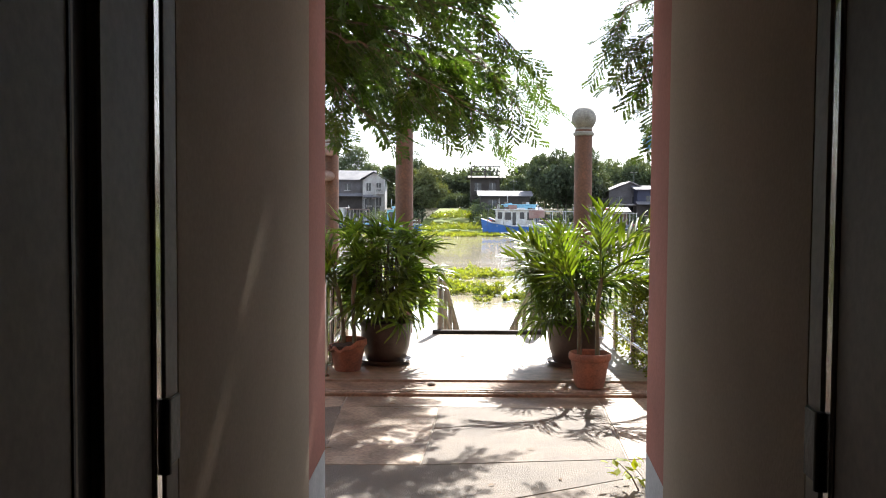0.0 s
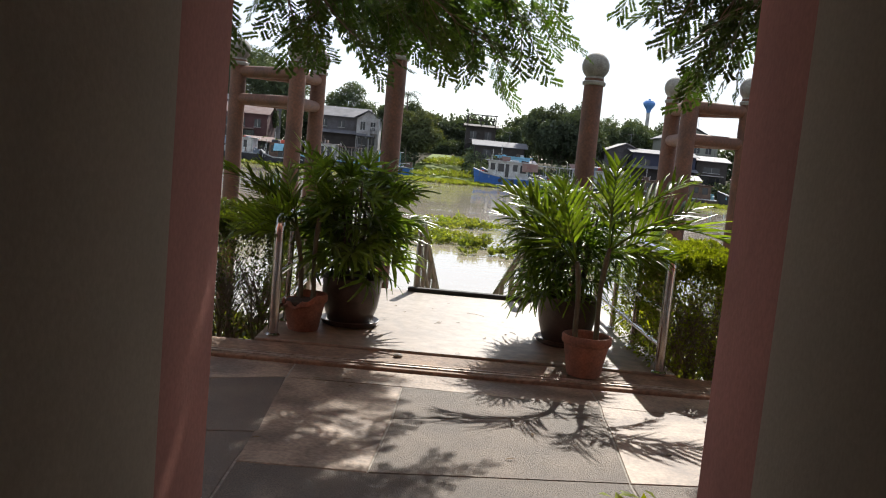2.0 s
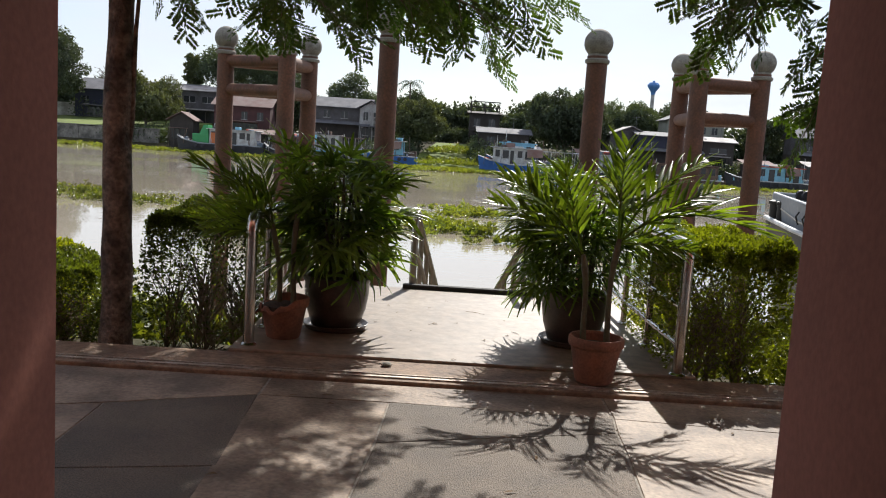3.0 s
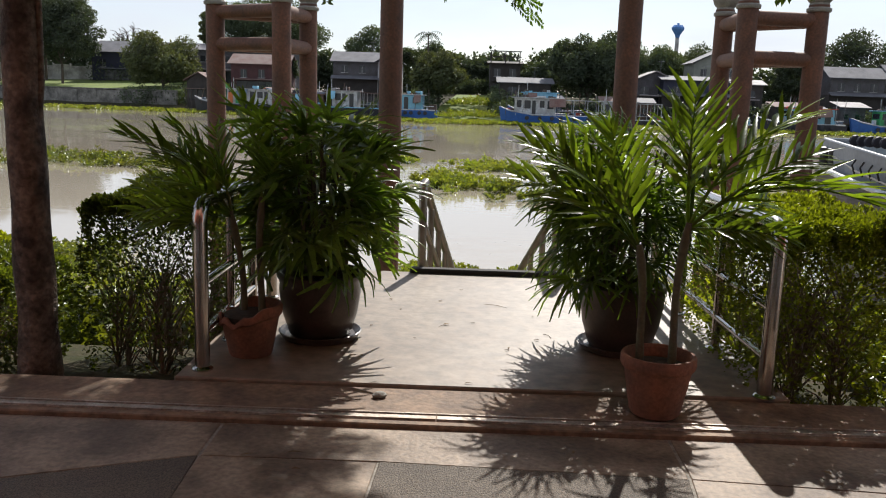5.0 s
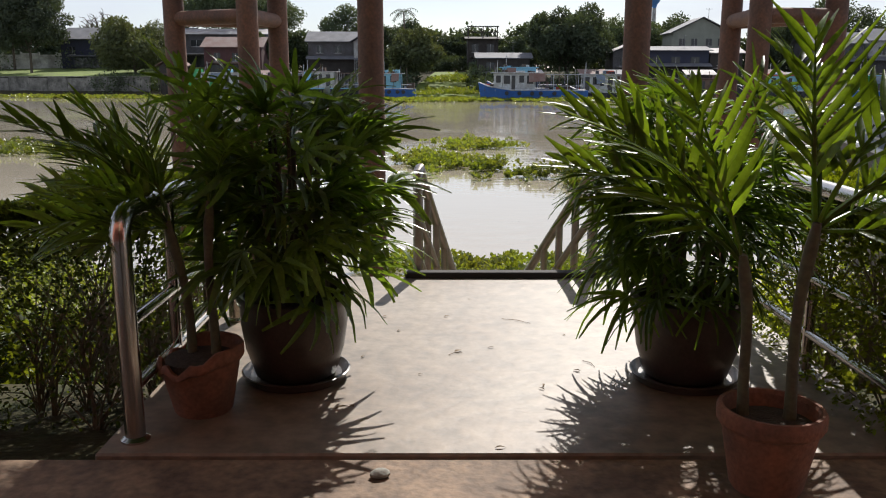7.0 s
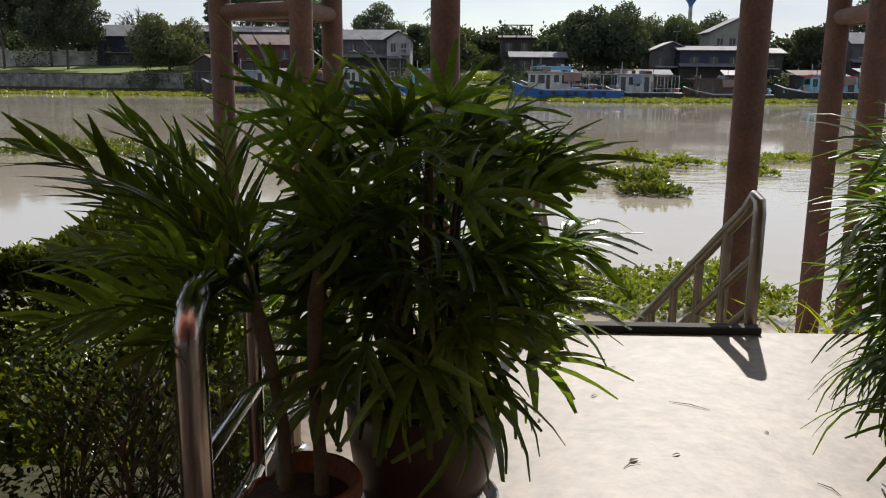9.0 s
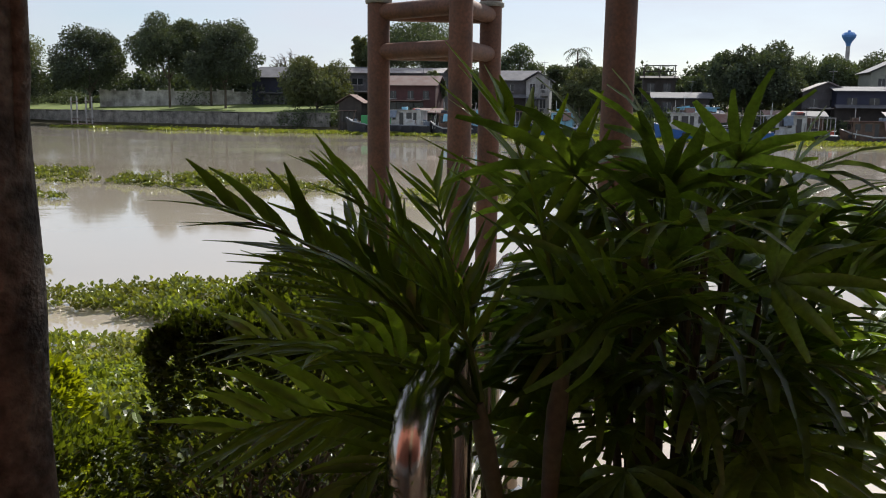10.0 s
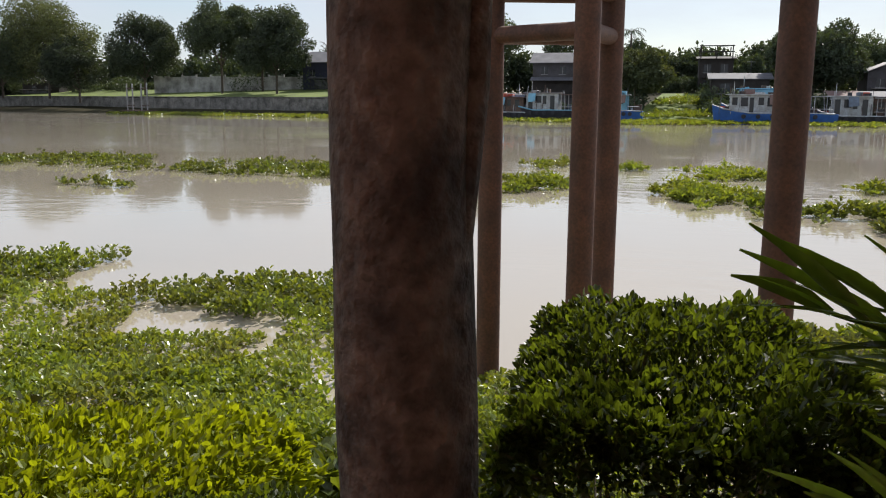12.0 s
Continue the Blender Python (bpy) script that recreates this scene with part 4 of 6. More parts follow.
street_tree(-2.03, 7.45, [(-2.045, 7.45, -0.45, 0.130), (-2.045, 7.45, 0.35, 0.103), (-2.065, 7.46, 1.4, 0.095), (-2.06, 7.5, 2.3, 0.085), (-1.95, 7.55, 3.4, 0.075), (-1.8, 7.65, 4.4, 0.05)],
            [([(-2.00, 7.46, 1.20), (-1.968, 7.475, 1.5), (-1.955, 7.48, 2.1), (-1.88, 7.5, 3.2)], 0.024), ([head_l, (-1.2, 7.8, 3.5), (-0.5, 8.2, 3.5)], 0.045), ([head_l, (-2.7, 7.7, 3.7), (-3.3, 8.2, 3.9)], 0.04), ([(-1.85, 7.62, 4.1), (-1.1, 9.2, 4.8), (-0.2, 11.0, 5.0)], 0.04)],
            # Last limb above and these high clumps are added, unseen, to shade yard and passage.
            boughs_l, [(-1.9, 7.5, 4.9, 2.4, 2.4, 1.2, 420), (-1.4, 5.6, 5.0, 2.2, 1.2, 0.9, 90), (-0.45, 9.3, 3.45, 0.75, 0.7, 0.45, 26), (-0.15, 11.05, 5.0, 0.85, 0.7, 0.35, 60), (0.85, 6.7, 4.9, 1.1, 1.0, 0.5, 140)], 51, "shade tree with rough bark and drooping feathery leaves")
boughs_r = [[(2.6, 6.7, 3.1), (2.0, 6.5, 3.0), (1.75, 6.4, 2.8), (1.6, 6.4, 2.62)], [(2.6, 6.6, 2.9), (2.45, 6.5, 2.5), (2.35, 6.4, 2.0), (2.3, 6.4, 1.85)],
            [(2.6, 6.7, 2.9), (2.5, 6.5, 2.3), (2.55, 6.4, 1.95)], [(2.3, 6.5, 3.0), (1.9, 6.3, 2.8), (1.7, 6.2, 2.5)], [(2.3, 6.5, 3.1), (1.8, 6.5, 3.0), (1.65, 6.5, 2.75)],
            [(2.9, 6.9, 3.2), (2.3, 6.6, 3.0), (1.9, 6.45, 2.6), (1.72, 6.4, 2.28)], [(2.9, 6.9, 3.2), (2.5, 6.4, 3.1), (2.0, 6.0, 2.75), (1.62, 5.85, 2.42)], [(2.9, 7.0, 3.0), (2.6, 6.6, 2.6), (2.35, 6.4, 2.2), (2.25, 6.35, 2.15)],
            [(2.9, 7.0, 3.1), (2.4, 7.0, 2.9), (2.1, 6.9, 2.5), (2.0, 6.85, 2.35)], [(2.9, 6.9, 3.3), (2.2, 6.3, 3.3), (1.7, 6.1, 3.0), (1.45, 6.0, 2.75)], [(3.0, 7.0, 3.4), (3.4, 6.3, 3.3), (3.6, 5.9, 2.9)],
            [(2.9, 6.9, 3.5), (2.1, 7.2, 3.6), (1.6, 7.3, 3.3), (1.45, 7.3, 3.0)], [(2.9, 6.9, 2.8), (2.75, 6.5, 2.3), (2.65, 6.35, 1.85), (2.6, 6.3, 1.95)], [(3.0, 7.0, 3.6), (3.7, 7.6, 3.7), (4.2, 7.9, 3.3)], [(2.9, 6.9, 3.3), (2.6, 6.0, 3.2), (2.4, 5.4, 2.9), (2.3, 5.1, 2.6)]]
# This crown's high clumps are unseen too, added to screen off the sky.
street_tree(3.0, 6.95, [(3.0, 6.95, -0.15, 0.13), (2.98, 6.95, 0.5, 0.105), (2.96, 6.95, 1.7, 0.095), (2.92, 6.93, 2.8, 0.085), (2.95, 6.95, 3.8, 0.06)],
            [([(2.93, 6.93, 2.7), (2.6, 6.7, 3.0), (2.2, 6.5, 3.1)], 0.04)], boughs_r, [(4.2, 7.2, 4.9, 1.9, 2.4, 1.2, 320), (3.0, 5.4, 5.0, 1.5, 1.2, 0.9, 90)], 52, "shade tree with drooping feathery leaves beside the wall")


# ---- floating weeds ----
def weed_patch(foliage, g, cx, cy, rx, ry, count, size=0.12, z=WZ, tall=0.22, turn=0.0):
    """Rosettes of upright rounded leaves over an uneven patch that is highest in its middle."""
    k = max(4, count // 6)
    a, q = g.uniform(0, 2 * math.pi, k), np.sqrt(g.random(k))
    edge = 1 + 0.30 * np.sin(3 * a + cx) + 0.18 * np.sin(7 * a + cy) + 0.10 * np.sin(13 * a)
    x, y = q * edge * np.cos(a) * rx, q * edge * np.sin(a) * ry
    ct, st = math.cos(turn), math.sin(turn)
    p = np.stack([cx + x * ct - y * st, cy + x * st + y * ct, np.full(k, z)], 1)
    lift = np.array([0.45 + 1.1 * max(0.0, noise.noise(Vector((r[0] * 0.9, r[1] * 0.9, 3.1))) + 0.3) for r in p.tolist()]) * (1.15 - 0.6 * q * q)
    if rx > 1.0:
        keep = np.array([noise.noise(Vector((r[0] * 0.55, r[1] * 0.8, 9.7))) > -0.10 - 0.9 * (size < 0.13) for r in p.tolist()])
        p, lift = p[keep], lift[keep]
    p, lift = np.repeat(p, 6, 0), np.repeat(lift * g.uniform(0.6, 1.2, len(lift)), 6)
    n = len(p)
    b = g.uniform(0, 2 * math.pi, n)
    out = np.stack([np.cos(b), np.sin(b), np.zeros(n)], 1)
    p = p + out * (g.uniform(0.1, 0.75, n) * size)[:, None]
    p[:, 2] += g.uniform(0.15, 0.9, n) * tall * lift
    way = unit(out * g.uniform(0.3, 1.0, n)[:, None] + g.normal(0, 0.2, (n, 3)) + np.stack([np.zeros(n), np.zeros(n), g.uniform(0.15, 1.1, n)], 1))
    l = g.uniform(0.6, 1.3, n) * size
    leaves(foliage, p, way, unit(g.normal(0, 0.35, (n, 3)) - out * 0.5 + (0, 0, 1)), l, l * 0.78, 0.22, True)


def weeds(name, patches, seed, label, size=0.12, tall=0.22):
    g = np.random.default_rng(seed)
    s = Shape()
    for row in patches:
        weed_patch(s, g, *row[:4], row[4], size, WZ if len(row) < 6 else row[5], tall)
    ob = part(name, s, HYACINTH, None, label)
    return tagged(ob, category="water plants", kind="stuff")


FLOATING = "floating green water hyacinth patch on the river"
weeds("floating_weed_patch", [(0.6, 49.5, 1.3, 1.2, 1500)], 1, FLOATING, 0.15, 0.6)
weeds("floating_weed_patch", [(0.1, 38.3, 1.6, 2.6, 4200)], 13, FLOATING, 0.15, 0.6)
weeds("floating_weed_patch", [(2.4, 35.6, 1.1, 2.6, 2600)], 14, FLOATING, 0.15, 0.45)
weeds("floating_weed_patch", [(4.9, 33.2, 1.6, 2.6, 5200)], 2, FLOATING, 0.15, 0.6)
weeds("floating_weed_patch", [(2.1, 46.8, 1.8, 1.7, 2000)], 15, FLOATING, 0.15, 0.4)
weeds("floating_weed_patch", [(6.9, 42.0, 0.9, 1.2, 700)], 16, FLOATING, 0.15, 0.4)
weeds("floating_weed_patch", [(8.5, 39.3, 1.6, 1.4, 1700), (10.4, 36.7, 0.7, 0.8, 500)], 3, "floating green water hyacinth strips on the river", 0.15, 0.4)
weeds("floating_weed_patch", [(14.5, 42, 3.5, 1.2, 2200)], 17, "floating green water hyacinth strips on the river", 0.15, 0.38)
weeds("floating_weed_patch", [(-6.8, 39.8, 2.1, 3.0, 4600), (-7.2, 51.5, 1.5, 2.0, 1500)], 4, FLOATING, 0.15, 0.5)
weeds("floating_weed_patch", [(-2.8, 49.8, 0.7, 1.0, 500)], 18, FLOATING, 0.15, 0.35)
weeds("floating_weed_patch", [(-21.5, 44, 6.2, 3.4, 8500), (-34, 46, 5.5, 3.6, 6000), (-24, 35, 1.8, 1.1, 900), (-47, 48, 7, 3.0, 4000), (-14.5, 42, 2.4, 2.2, 1800)], 5, "long floating water hyacinth raft on the river", 0.15, 0.42)
weeds("floating_weed_patch", [(-14.4, 19.9, 1.6, 2.0, 5200), (-8.4, 19.6, 1.9, 1.5, 5600), (-10.7, 19.2, 0.5, 0.3, 200)], 6, "thick floating water hyacinth near the bank", 0.088, 0.42)
weeds("floating_weed_mat", [(-10.5, 13.6, 6.5, 4.4, 42000), (-4.6, 13.6, 3.6, 3.9, 24000), (-6.0, 10.5, 4.5, 2.2, 13000, -1.5)], 7, "dense green mat of water hyacinth along the bank", 0.082, 0.34)
weeds("floating_weed_mat", [(0.7, 18.6, 1.9, 1.6, 5200), (3.4, 18.6, 1.6, 1.6, 3000)], 8, "water hyacinth washed up at the steps", 0.09, 0.38)
weeds("far_weed_strip", [(x, far_shore(x) - 7 + 2.5 * math.sin(x), 6.5, 6.5, 1900) for x in range(-110, 100, 9)] + [(1.0, 135, 10, 7.0, 6000), (25, 131, 16, 4.0, 3600)], 9,
      "water hyacinth strip along the far bank", 0.42, 0.35)
bank = Shape()
_g = np.random.default_rng(12)
for cx, cy, rx, ry, n, z in ((-2.8, 9.9, 1.9, 1.0, 2200, -0.75), (-5.2, 9.3, 2.0, 0.9, 2600, -0.5), (3.6, 9.6, 1.6, 1.0, 1800, -0.5), (-1.5, 10.6, 0.8, 1.0, 700, -1.1), (2.6, 11.2, 0.9, 1.3, 800, -1.2), (4.6, 8.4, 1.5, 1.2, 1800, -0.15), (-6.6, 8.0, 1.8, 0.9, 1800, -0.25), (2.95, 7.45, 0.25, 0.4, 260, -0.12), (3.3, 8.0, 0.5, 0.8, 500, -0.15)):
    weed_patch(bank, _g, cx, cy, rx, ry, n * 2, 0.085, z, 0.4)
tagged(part("bank_weeds", bank, HYACINTH, None, "leafy green weeds covering the bank"), category="weeds", kind="stuff")
blades = Shape()
for i in range(420):
    x, y = _g.uniform(1.35, 3.2), _g.uniform(10.0, 12.6)
    a, l = _g.uniform(0, 6.28), _g.uniform(0.35, 0.85)
    strip(blades, (x, y, -0.35 - (y - 10.0) * 0.5), (0.45 * math.cos(a), 0.45 * math.sin(a), 1), (math.sin(a), -math.cos(a), 0.3), l, 0.022, 1.3, 4)
tagged(part("bank_grass", blades, SHRUB_LEAF, None, "tall sunlit grass beside the steps"), category="grass", kind="stuff")


# ---- near barge ----
def hull_shape(length, beam, deck, draft, rise=0.5, n=15):
    """A hull along +x with its bow at x = 0."""
    s = Shape()
    for i in range(n):
        f = i / (n - 1)
        w = beam / 2 * min(1.0, (0.06 + f * 4.2) ** 0.6) * (1 - 0.25 * max(0, f - 0.8) / 0.2)
        z = deck + rise * (1 - min(f * 3, 1)) ** 2
        x = f * length
        s.v.extend([(x, -w, z), (x + (0.5 if i == 0 else 0), -w * 0.8, -draft), (x + (0.5 if i == 0 else 0), w * 0.8, -draft), (x, w, z)])
    for i in range(n - 1):
        a, b = 4 * i, 4 * i + 4
        s.f.extend([(a, b, b + 1, a + 1), (a + 1, b + 1, b + 2, a + 2), (a + 2, b + 2, b + 3, a + 3), (a + 3, b + 3, b, a)])
    s.f.extend([(0, 1, 2, 3), (4 * n - 1, 4 * n - 2, 4 * n - 3, 4 * n - 4)])
    return s


barge = thing("barge", 7.7, 20.5, WZ, 0, "grey river barge with a black hull and pale blue cabin", "boat")
BARGE = [(0.0, 0.0), (-0.35, -2.2), (-0.45, -4.0), (0.6, -5.6), (3.0, -6.5), (12.5, -7.0), (12.5, 1.0), (1.6, 1.2)]
BARGE_Z = [2.45, 2.36, 2.24, 2.16, 2.12, 2.2, 2.3, 2.42]


def barge_ring(inset, rise):
    return [(x + (4.0 - x) * inset, y + (-2.8 - y) * inset, z + rise) for (x, y), z in zip(BARGE, BARGE_Z)]


def barge_wall(low, high, lid):
    n = len(low)
    return Shape().add(low + high, [(i, (i + 1) % n, n + (i + 1) % n, n + i) for i in range(n)] + ([tuple(range(n, 2 * n))] if lid else []))


keel = [(x + (4.0 - x) * 0.12, y + (-2.8 - y) * 0.12, -0.5) for x, y in BARGE]
part("hull", barge_wall(keel, barge_ring(0, 0), True), BARGE_HULL, barge, "black weathered hull")
part("rubbing_strake", Shape().tube(barge_ring(0, 0.02) + barge_ring(0, 0.02)[:1], 0.055, 8), BOAT_WHITE, barge, "white worn deck edge")
part("bulwark", barge_wall(barge_ring(0.035, 0.0), barge_ring(0.02, 0.56), False), BOAT_GREY, barge, "grey steel bulwark")
part("inner_bulwark", barge_wall(barge_ring(0.05, 0.56), barge_ring(0.05, 0.0), False), BOAT_GREY, barge)
part("bulwark_rail", Shape().tube(barge_ring(0.03, 0.57) + barge_ring(0.03, 0.57)[:1], 0.04, 8), BOAT_GREY, barge)
for k in range(5):
    a, b = barge_ring(0.02, 0.30)[1], barge_ring(0.02, 0.30)[2]
    x, y, z = (a[i] + (b[i] - a[i]) * (k + 0.5) / 5 for i in range(3))
    part("bracket", Shape().tube([(x - 0.02, y, z + 0.1), (x - 0.08, y, z), (x - 0.02, y, z - 0.16)], 0.018, 6), DARK, barge)
for y in (-0.35, -0.75):
    part("bollard", Shape().lathe([(0.12, 2.3), (0.12, 2.78), (0.15, 2.80), (0.15, 2.86), (0.05, 2.89)], 14, 0.06, y), DARK, barge, smooth=True)
for k in range(7):
    part("tyre", Shape().lathe([(0.05, -0.04), (0.10, -0.04), (0.115, 0.0), (0.10, 0.04), (0.05, 0.04)], 12).place(0.35 + 0.05 * k, -0.9 - 0.2 * k, 3.04), BOAT_DARK, barge, "black tyre on the bulwark")
cab = part("wheelhouse", Shape().box(1.6, 5.2, -3.4, -0.4, 2.3, 4.0, 0.04), PALE_BLUE, barge, "pale blue cabin")
part("roof", Shape().box(1.3, 5.5, -3.7, -0.1, 4.0, 4.12, 0.03), ROOF_LIGHT, cab, "pale overhanging roof")
part("door", Shape().box(1.57, 1.61, -2.2, -1.3, 2.4, 3.9), HOUSE_DARK, cab, "dark open doorway")
part("door_rail", Shape().box(1.50, 1.56, -2.3, -1.2, 3.1, 3.18), WOOD_BOAT, cab)
for x in (2.0, 3.1, 4.2):
    part("window", Shape().box(x, x + 0.7, -3.43, -3.39, 3.1, 3.75), WINDOW_DARK, cab)
part("windlass", Shape().box(0.75, 1.35, -2.4, -1.7, 2.3, 3.12, 0.06).tube([(1.05, -2.6, 2.95), (1.05, -1.5, 2.95)], 0.16, 12), DARK, barge, "dark deck winch")
part("mooring_rope", Shape().tube([(0.5, -3.9, 2.86), (-0.7, -5.0, 1.9), (-2.2, -6.4, 0.9), (-3.4, -7.5, 0.35)], 0.028, 6), ROPE, barge, "taut pale rope")
part("mooring_rope", Shape().tube([(0.05, -0.5, 2.75), (-0.3, -2.4, 2.55), (-0.4, -4.0, 2.40), (0.55, -5.7, 2.32)], 0.018, 6), ROPE, barge, "pale rope along the side")


# ---- far bank ----
def crown_shape(blobs, count, size, seed, droop=0.0):
    """blobs: rows of x, y, z, rx, ry, rz. Leafy clumps crowd near the skin of each."""
    g = np.random.default_rng(seed)
    s = Shape()
    total = sum(b[3] * b[5] for b in blobs)
    for x, y, z, rx, ry, rz in blobs:
        n = int(6.0 * count * rx * rz / total)
        d = unit(g.normal(size=(n, 3)))
        lump = np.array([1 + 0.28 * noise.noise(Vector(q) * 2.3 + Vector((x, z, seed))) + 0.25 * noise.noise(Vector(q) * 6.0 + Vector((z, x, seed))) for q in d.tolist()])
        p = d * (lump * np.where(g.random(n) < 0.72, 1.04 - np.abs(g.normal(0, 0.16, n)), g.uniform(0.3, 0.9, n)))[:, None] * (rx, ry, rz) + (x, y, z)
        way = unit(d * 0.6 + g.normal(0, 0.7, (n, 3)) + (0, 0, -droop))
        l = g.uniform(0.5, 1.3, n) * size * 0.84
        leaves(s, p, way, unit(d + g.normal(0, 0.6, (n, 3))), l, l * 0.7, 0.25)
    return s


def far_tree(x, y, foot, blobs, count, label, size=0.6, mat=None, seed=1, droop=0.0, trunk=0.3):
    ob = thing("tree", x, y, foot, 0, label, "tree", "far bank trees")
    top = max(b[2] for b in blobs)
    low = min(b[2] - b[5] for b in blobs)
    part("trunk", Shape().tube([(0, 0, -1), (0.1, 0, max(low, 0.8)), (0.2, 0, top)], [trunk, trunk * 0.8, trunk * 0.2], 9), BARK, ob, smooth=True)
    for b in blobs[:6]:
        part("limb", Shape().tube([(0.1, 0, max(low * 0.8, 0.6)), (b[0] * 0.5, b[1] * 0.5, (low + b[2]) / 2), (b[0], b[1], b[2])], [trunk * 0.5, trunk * 0.3, trunk * 0.08], 6), BARK, ob)
    part("crown", crown_shape(blobs, count, size, seed, droop), mat or FAR_LEAF, ob, kind="stuff")
    return ob


def mound(w, h, n, seed, z0=0.0, flat=1.0):
    """Uneven lobes that make a crown w wide and h high above z0."""
    r = random.Random(seed)
    rows = [(0, 0, z0 + h * 0.45, w * 0.30, w * 0.26, h * 0.30 * flat)]
    for i in range(n * 3):
        a, e = r.uniform(0, 2 * math.pi), r.uniform(-0.45, 1.0)
        k = math.sqrt(1 - e * e) if e > 0 else 1.0 + 0.5 * e
        q = r.uniform(0.08, 0.21) * w
        rows.append((math.cos(a) * k * (w * 0.5 - q * 0.75), math.sin(a) * k * w * 0.34, z0 + h * 0.46 + e * h * 0.40 * r.uniform(0.75, 1.15), q, q, q * r.uniform(0.65, 1.0) * flat))
    return rows


far_tree(-102, 186, 3.0, mound(19, 14.5, 7, 1, 6.2), 4600, "tall dark green tree on the far bank", seed=1)
far_tree(-85.5, 181, 3.0, mound(17.5, 17.0, 8, 2, 2.0), 4200, "dark green drooping tree on the far bank", seed=2, droop=0.7)
far_tree(-93, 189, 3.0, mound(13, 11, 6, 22, 4.5), 4200, "spreading green tree on the far bank lawn", seed=22)
far_tree(-123.5, 187, 3.0, mound(18, 16.0, 8, 3, 1.2), 4600, "broad dark green tree on the far bank", seed=3)
far_tree(-152, 188, 2.0, mound(26, 24, 9, 4, 0), 6200, "tall grey green tree on the far bank", seed=4, mat=FAR_LEAF_OLIVE)
far_tree(-168, 190, 2.0, mound(26, 21, 8, 5, 0), 5200, "tall grey green tree on the far bank", seed=5)
far_tree(-186, 204, 2.0, mound(24, 19, 8, 23, 0), 4200, "tall grey green tree on the far bank", seed=23)
far_tree(-212, 214, 2.0, mound(26, 20, 8, 24, 0), 3600, "tall dark tree on the far bank", seed=24)
far_tree(-140, 184, 1.0, mound(16, 15, 7, 6, 0), 3200, "low dark tree at the far waterside", seed=6)
far_tree(-61, 173, 1.6, mound(14.6, 11.6, 7, 7, 0.0), 3600, "round olive green bush before a shed", seed=7, mat=FAR_LEAF_OLIVE)
far_tree(-45.5, 205, 3.0, mound(27, 13, 9, 8, 7.5, 0.8), 6000, "wide umbrella shaped tree behind the houses", seed=8)
far_tree(-60.5, 204, 4.0, mound(5.0, 13, 5, 9, 5.5), 1200, "thin pale tree behind the sheds", seed=9, mat=FAR_LEAF_OLIVE)
far_tree(-36, 172, 2.0, mound(6, 8, 4, 10, 1), 900, "small dark tree between the houses", seed=10)
far_tree(-22, 205, 4.0, mound(12, 9, 5, 11, 4), 1300, "dark green trees behind the grey house", seed=11)
far_tree(-10, 206, 4.0, mound(11, 7, 5, 12, 4), 1200, "dark green trees behind the grey house", seed=12)
far_tree(-4.2, 160, 1.0, mound(10.0, 9.6, 7, 13, 0.0), 2600, "olive green waterside bush", seed=13, mat=FAR_LEAF_OLIVE)
far_tree(3.5, 192, 2.0, mound(7.0, 9.0, 5, 14, 1.2), 1600, "dark green tree behind the inlet", seed=14)
far_tree(17.6, 203, 2.2, mound(7, 7, 4, 15, 2), 900, "round dark tree behind a shed", seed=15)
far_tree(24.2, 163, 1.2, mound(16.0, 14.6, 10, 16, 0.0), 6200, "large dense dark green tree by the boats", seed=16)
far_tree(43, 195, 3.0, mound(16, 11.0, 7, 17, 1), 2600, "dark green trees behind the riverside houses", seed=17)
far_tree(53, 200, 3.0, mound(16, 12.0, 7, 18, 1), 2600, "dark green trees behind the riverside houses", seed=18)
far_tree(66, 170, 2.0, mound(10, 9.5, 5, 19, 1), 1500, "dark green trees between riverside houses", seed=19)
far_tree(84, 185, 3.0, mound(18, 14, 6, 20, 1), 1900, "dark green trees behind the riverside houses", seed=20)
far_tree(102, 190, 3.0, mound(20, 14, 6, 21, 1), 1900, "dark green trees behind the riverside houses", seed=21)

belt = Shape()
_g = np.random.default_rng(40)
for i in range(84):
    x = -254 + i * 4.6
    belt_part = crown_shape([(x, 232 + _g.uniform(-8, 8), 6.5 + _g.uniform(-1, 2.5), 4.6, 3, 5.4 + _g.uniform(-1, 1.8))], 300, 1.2, 100 + i)
    belt.add(belt_part.v, belt_part.f)
tagged(part("far_woods", belt, FAR_LEAF, None, "hazy tree line behind the far bank"), category="woods", kind="stuff")

bushes = Shape()
_g = np.random.default_rng(61)
for i in range(46):
    x = -64 + i * 3.9
    if -6 < x < 8:
        continue
    y = far_shore(x) + _g.uniform(4, 9)
    w = _g.uniform(1.6, 3.4)
    b = crown_shape([(x, y, ground_height(x, y) + w * 0.45, w * 1.2, w, w * _g.uniform(0.5, 0.8)), (x + w * 0.8, y + 1, ground_height(x, y) + w * 0.6, w * 0.7, w * 0.6, w * 0.5)], 170, 0.5, 300 + i)
    bushes.add(b.v, b.f)
for i in range(26):
    x = (-6.5, 8.2)[i % 2] + _g.uniform(-1, 1) if i < 16 else -7 + (i - 16) * 1.7
    y = 149 + (i // 2) * 3.2 if i < 16 else 177 + _g.uniform(-2, 2)
    w = _g.uniform(1.3, 2.4)
    b = crown_shape([(x, y, max(-1.5, (y - 152) * 0.16 - 0.6) + w * 0.5, w * 1.1, w, w * _g.uniform(0.6, 1.0))], 150, 0.45, 500 + i)
    bushes.add(b.v, b.f)
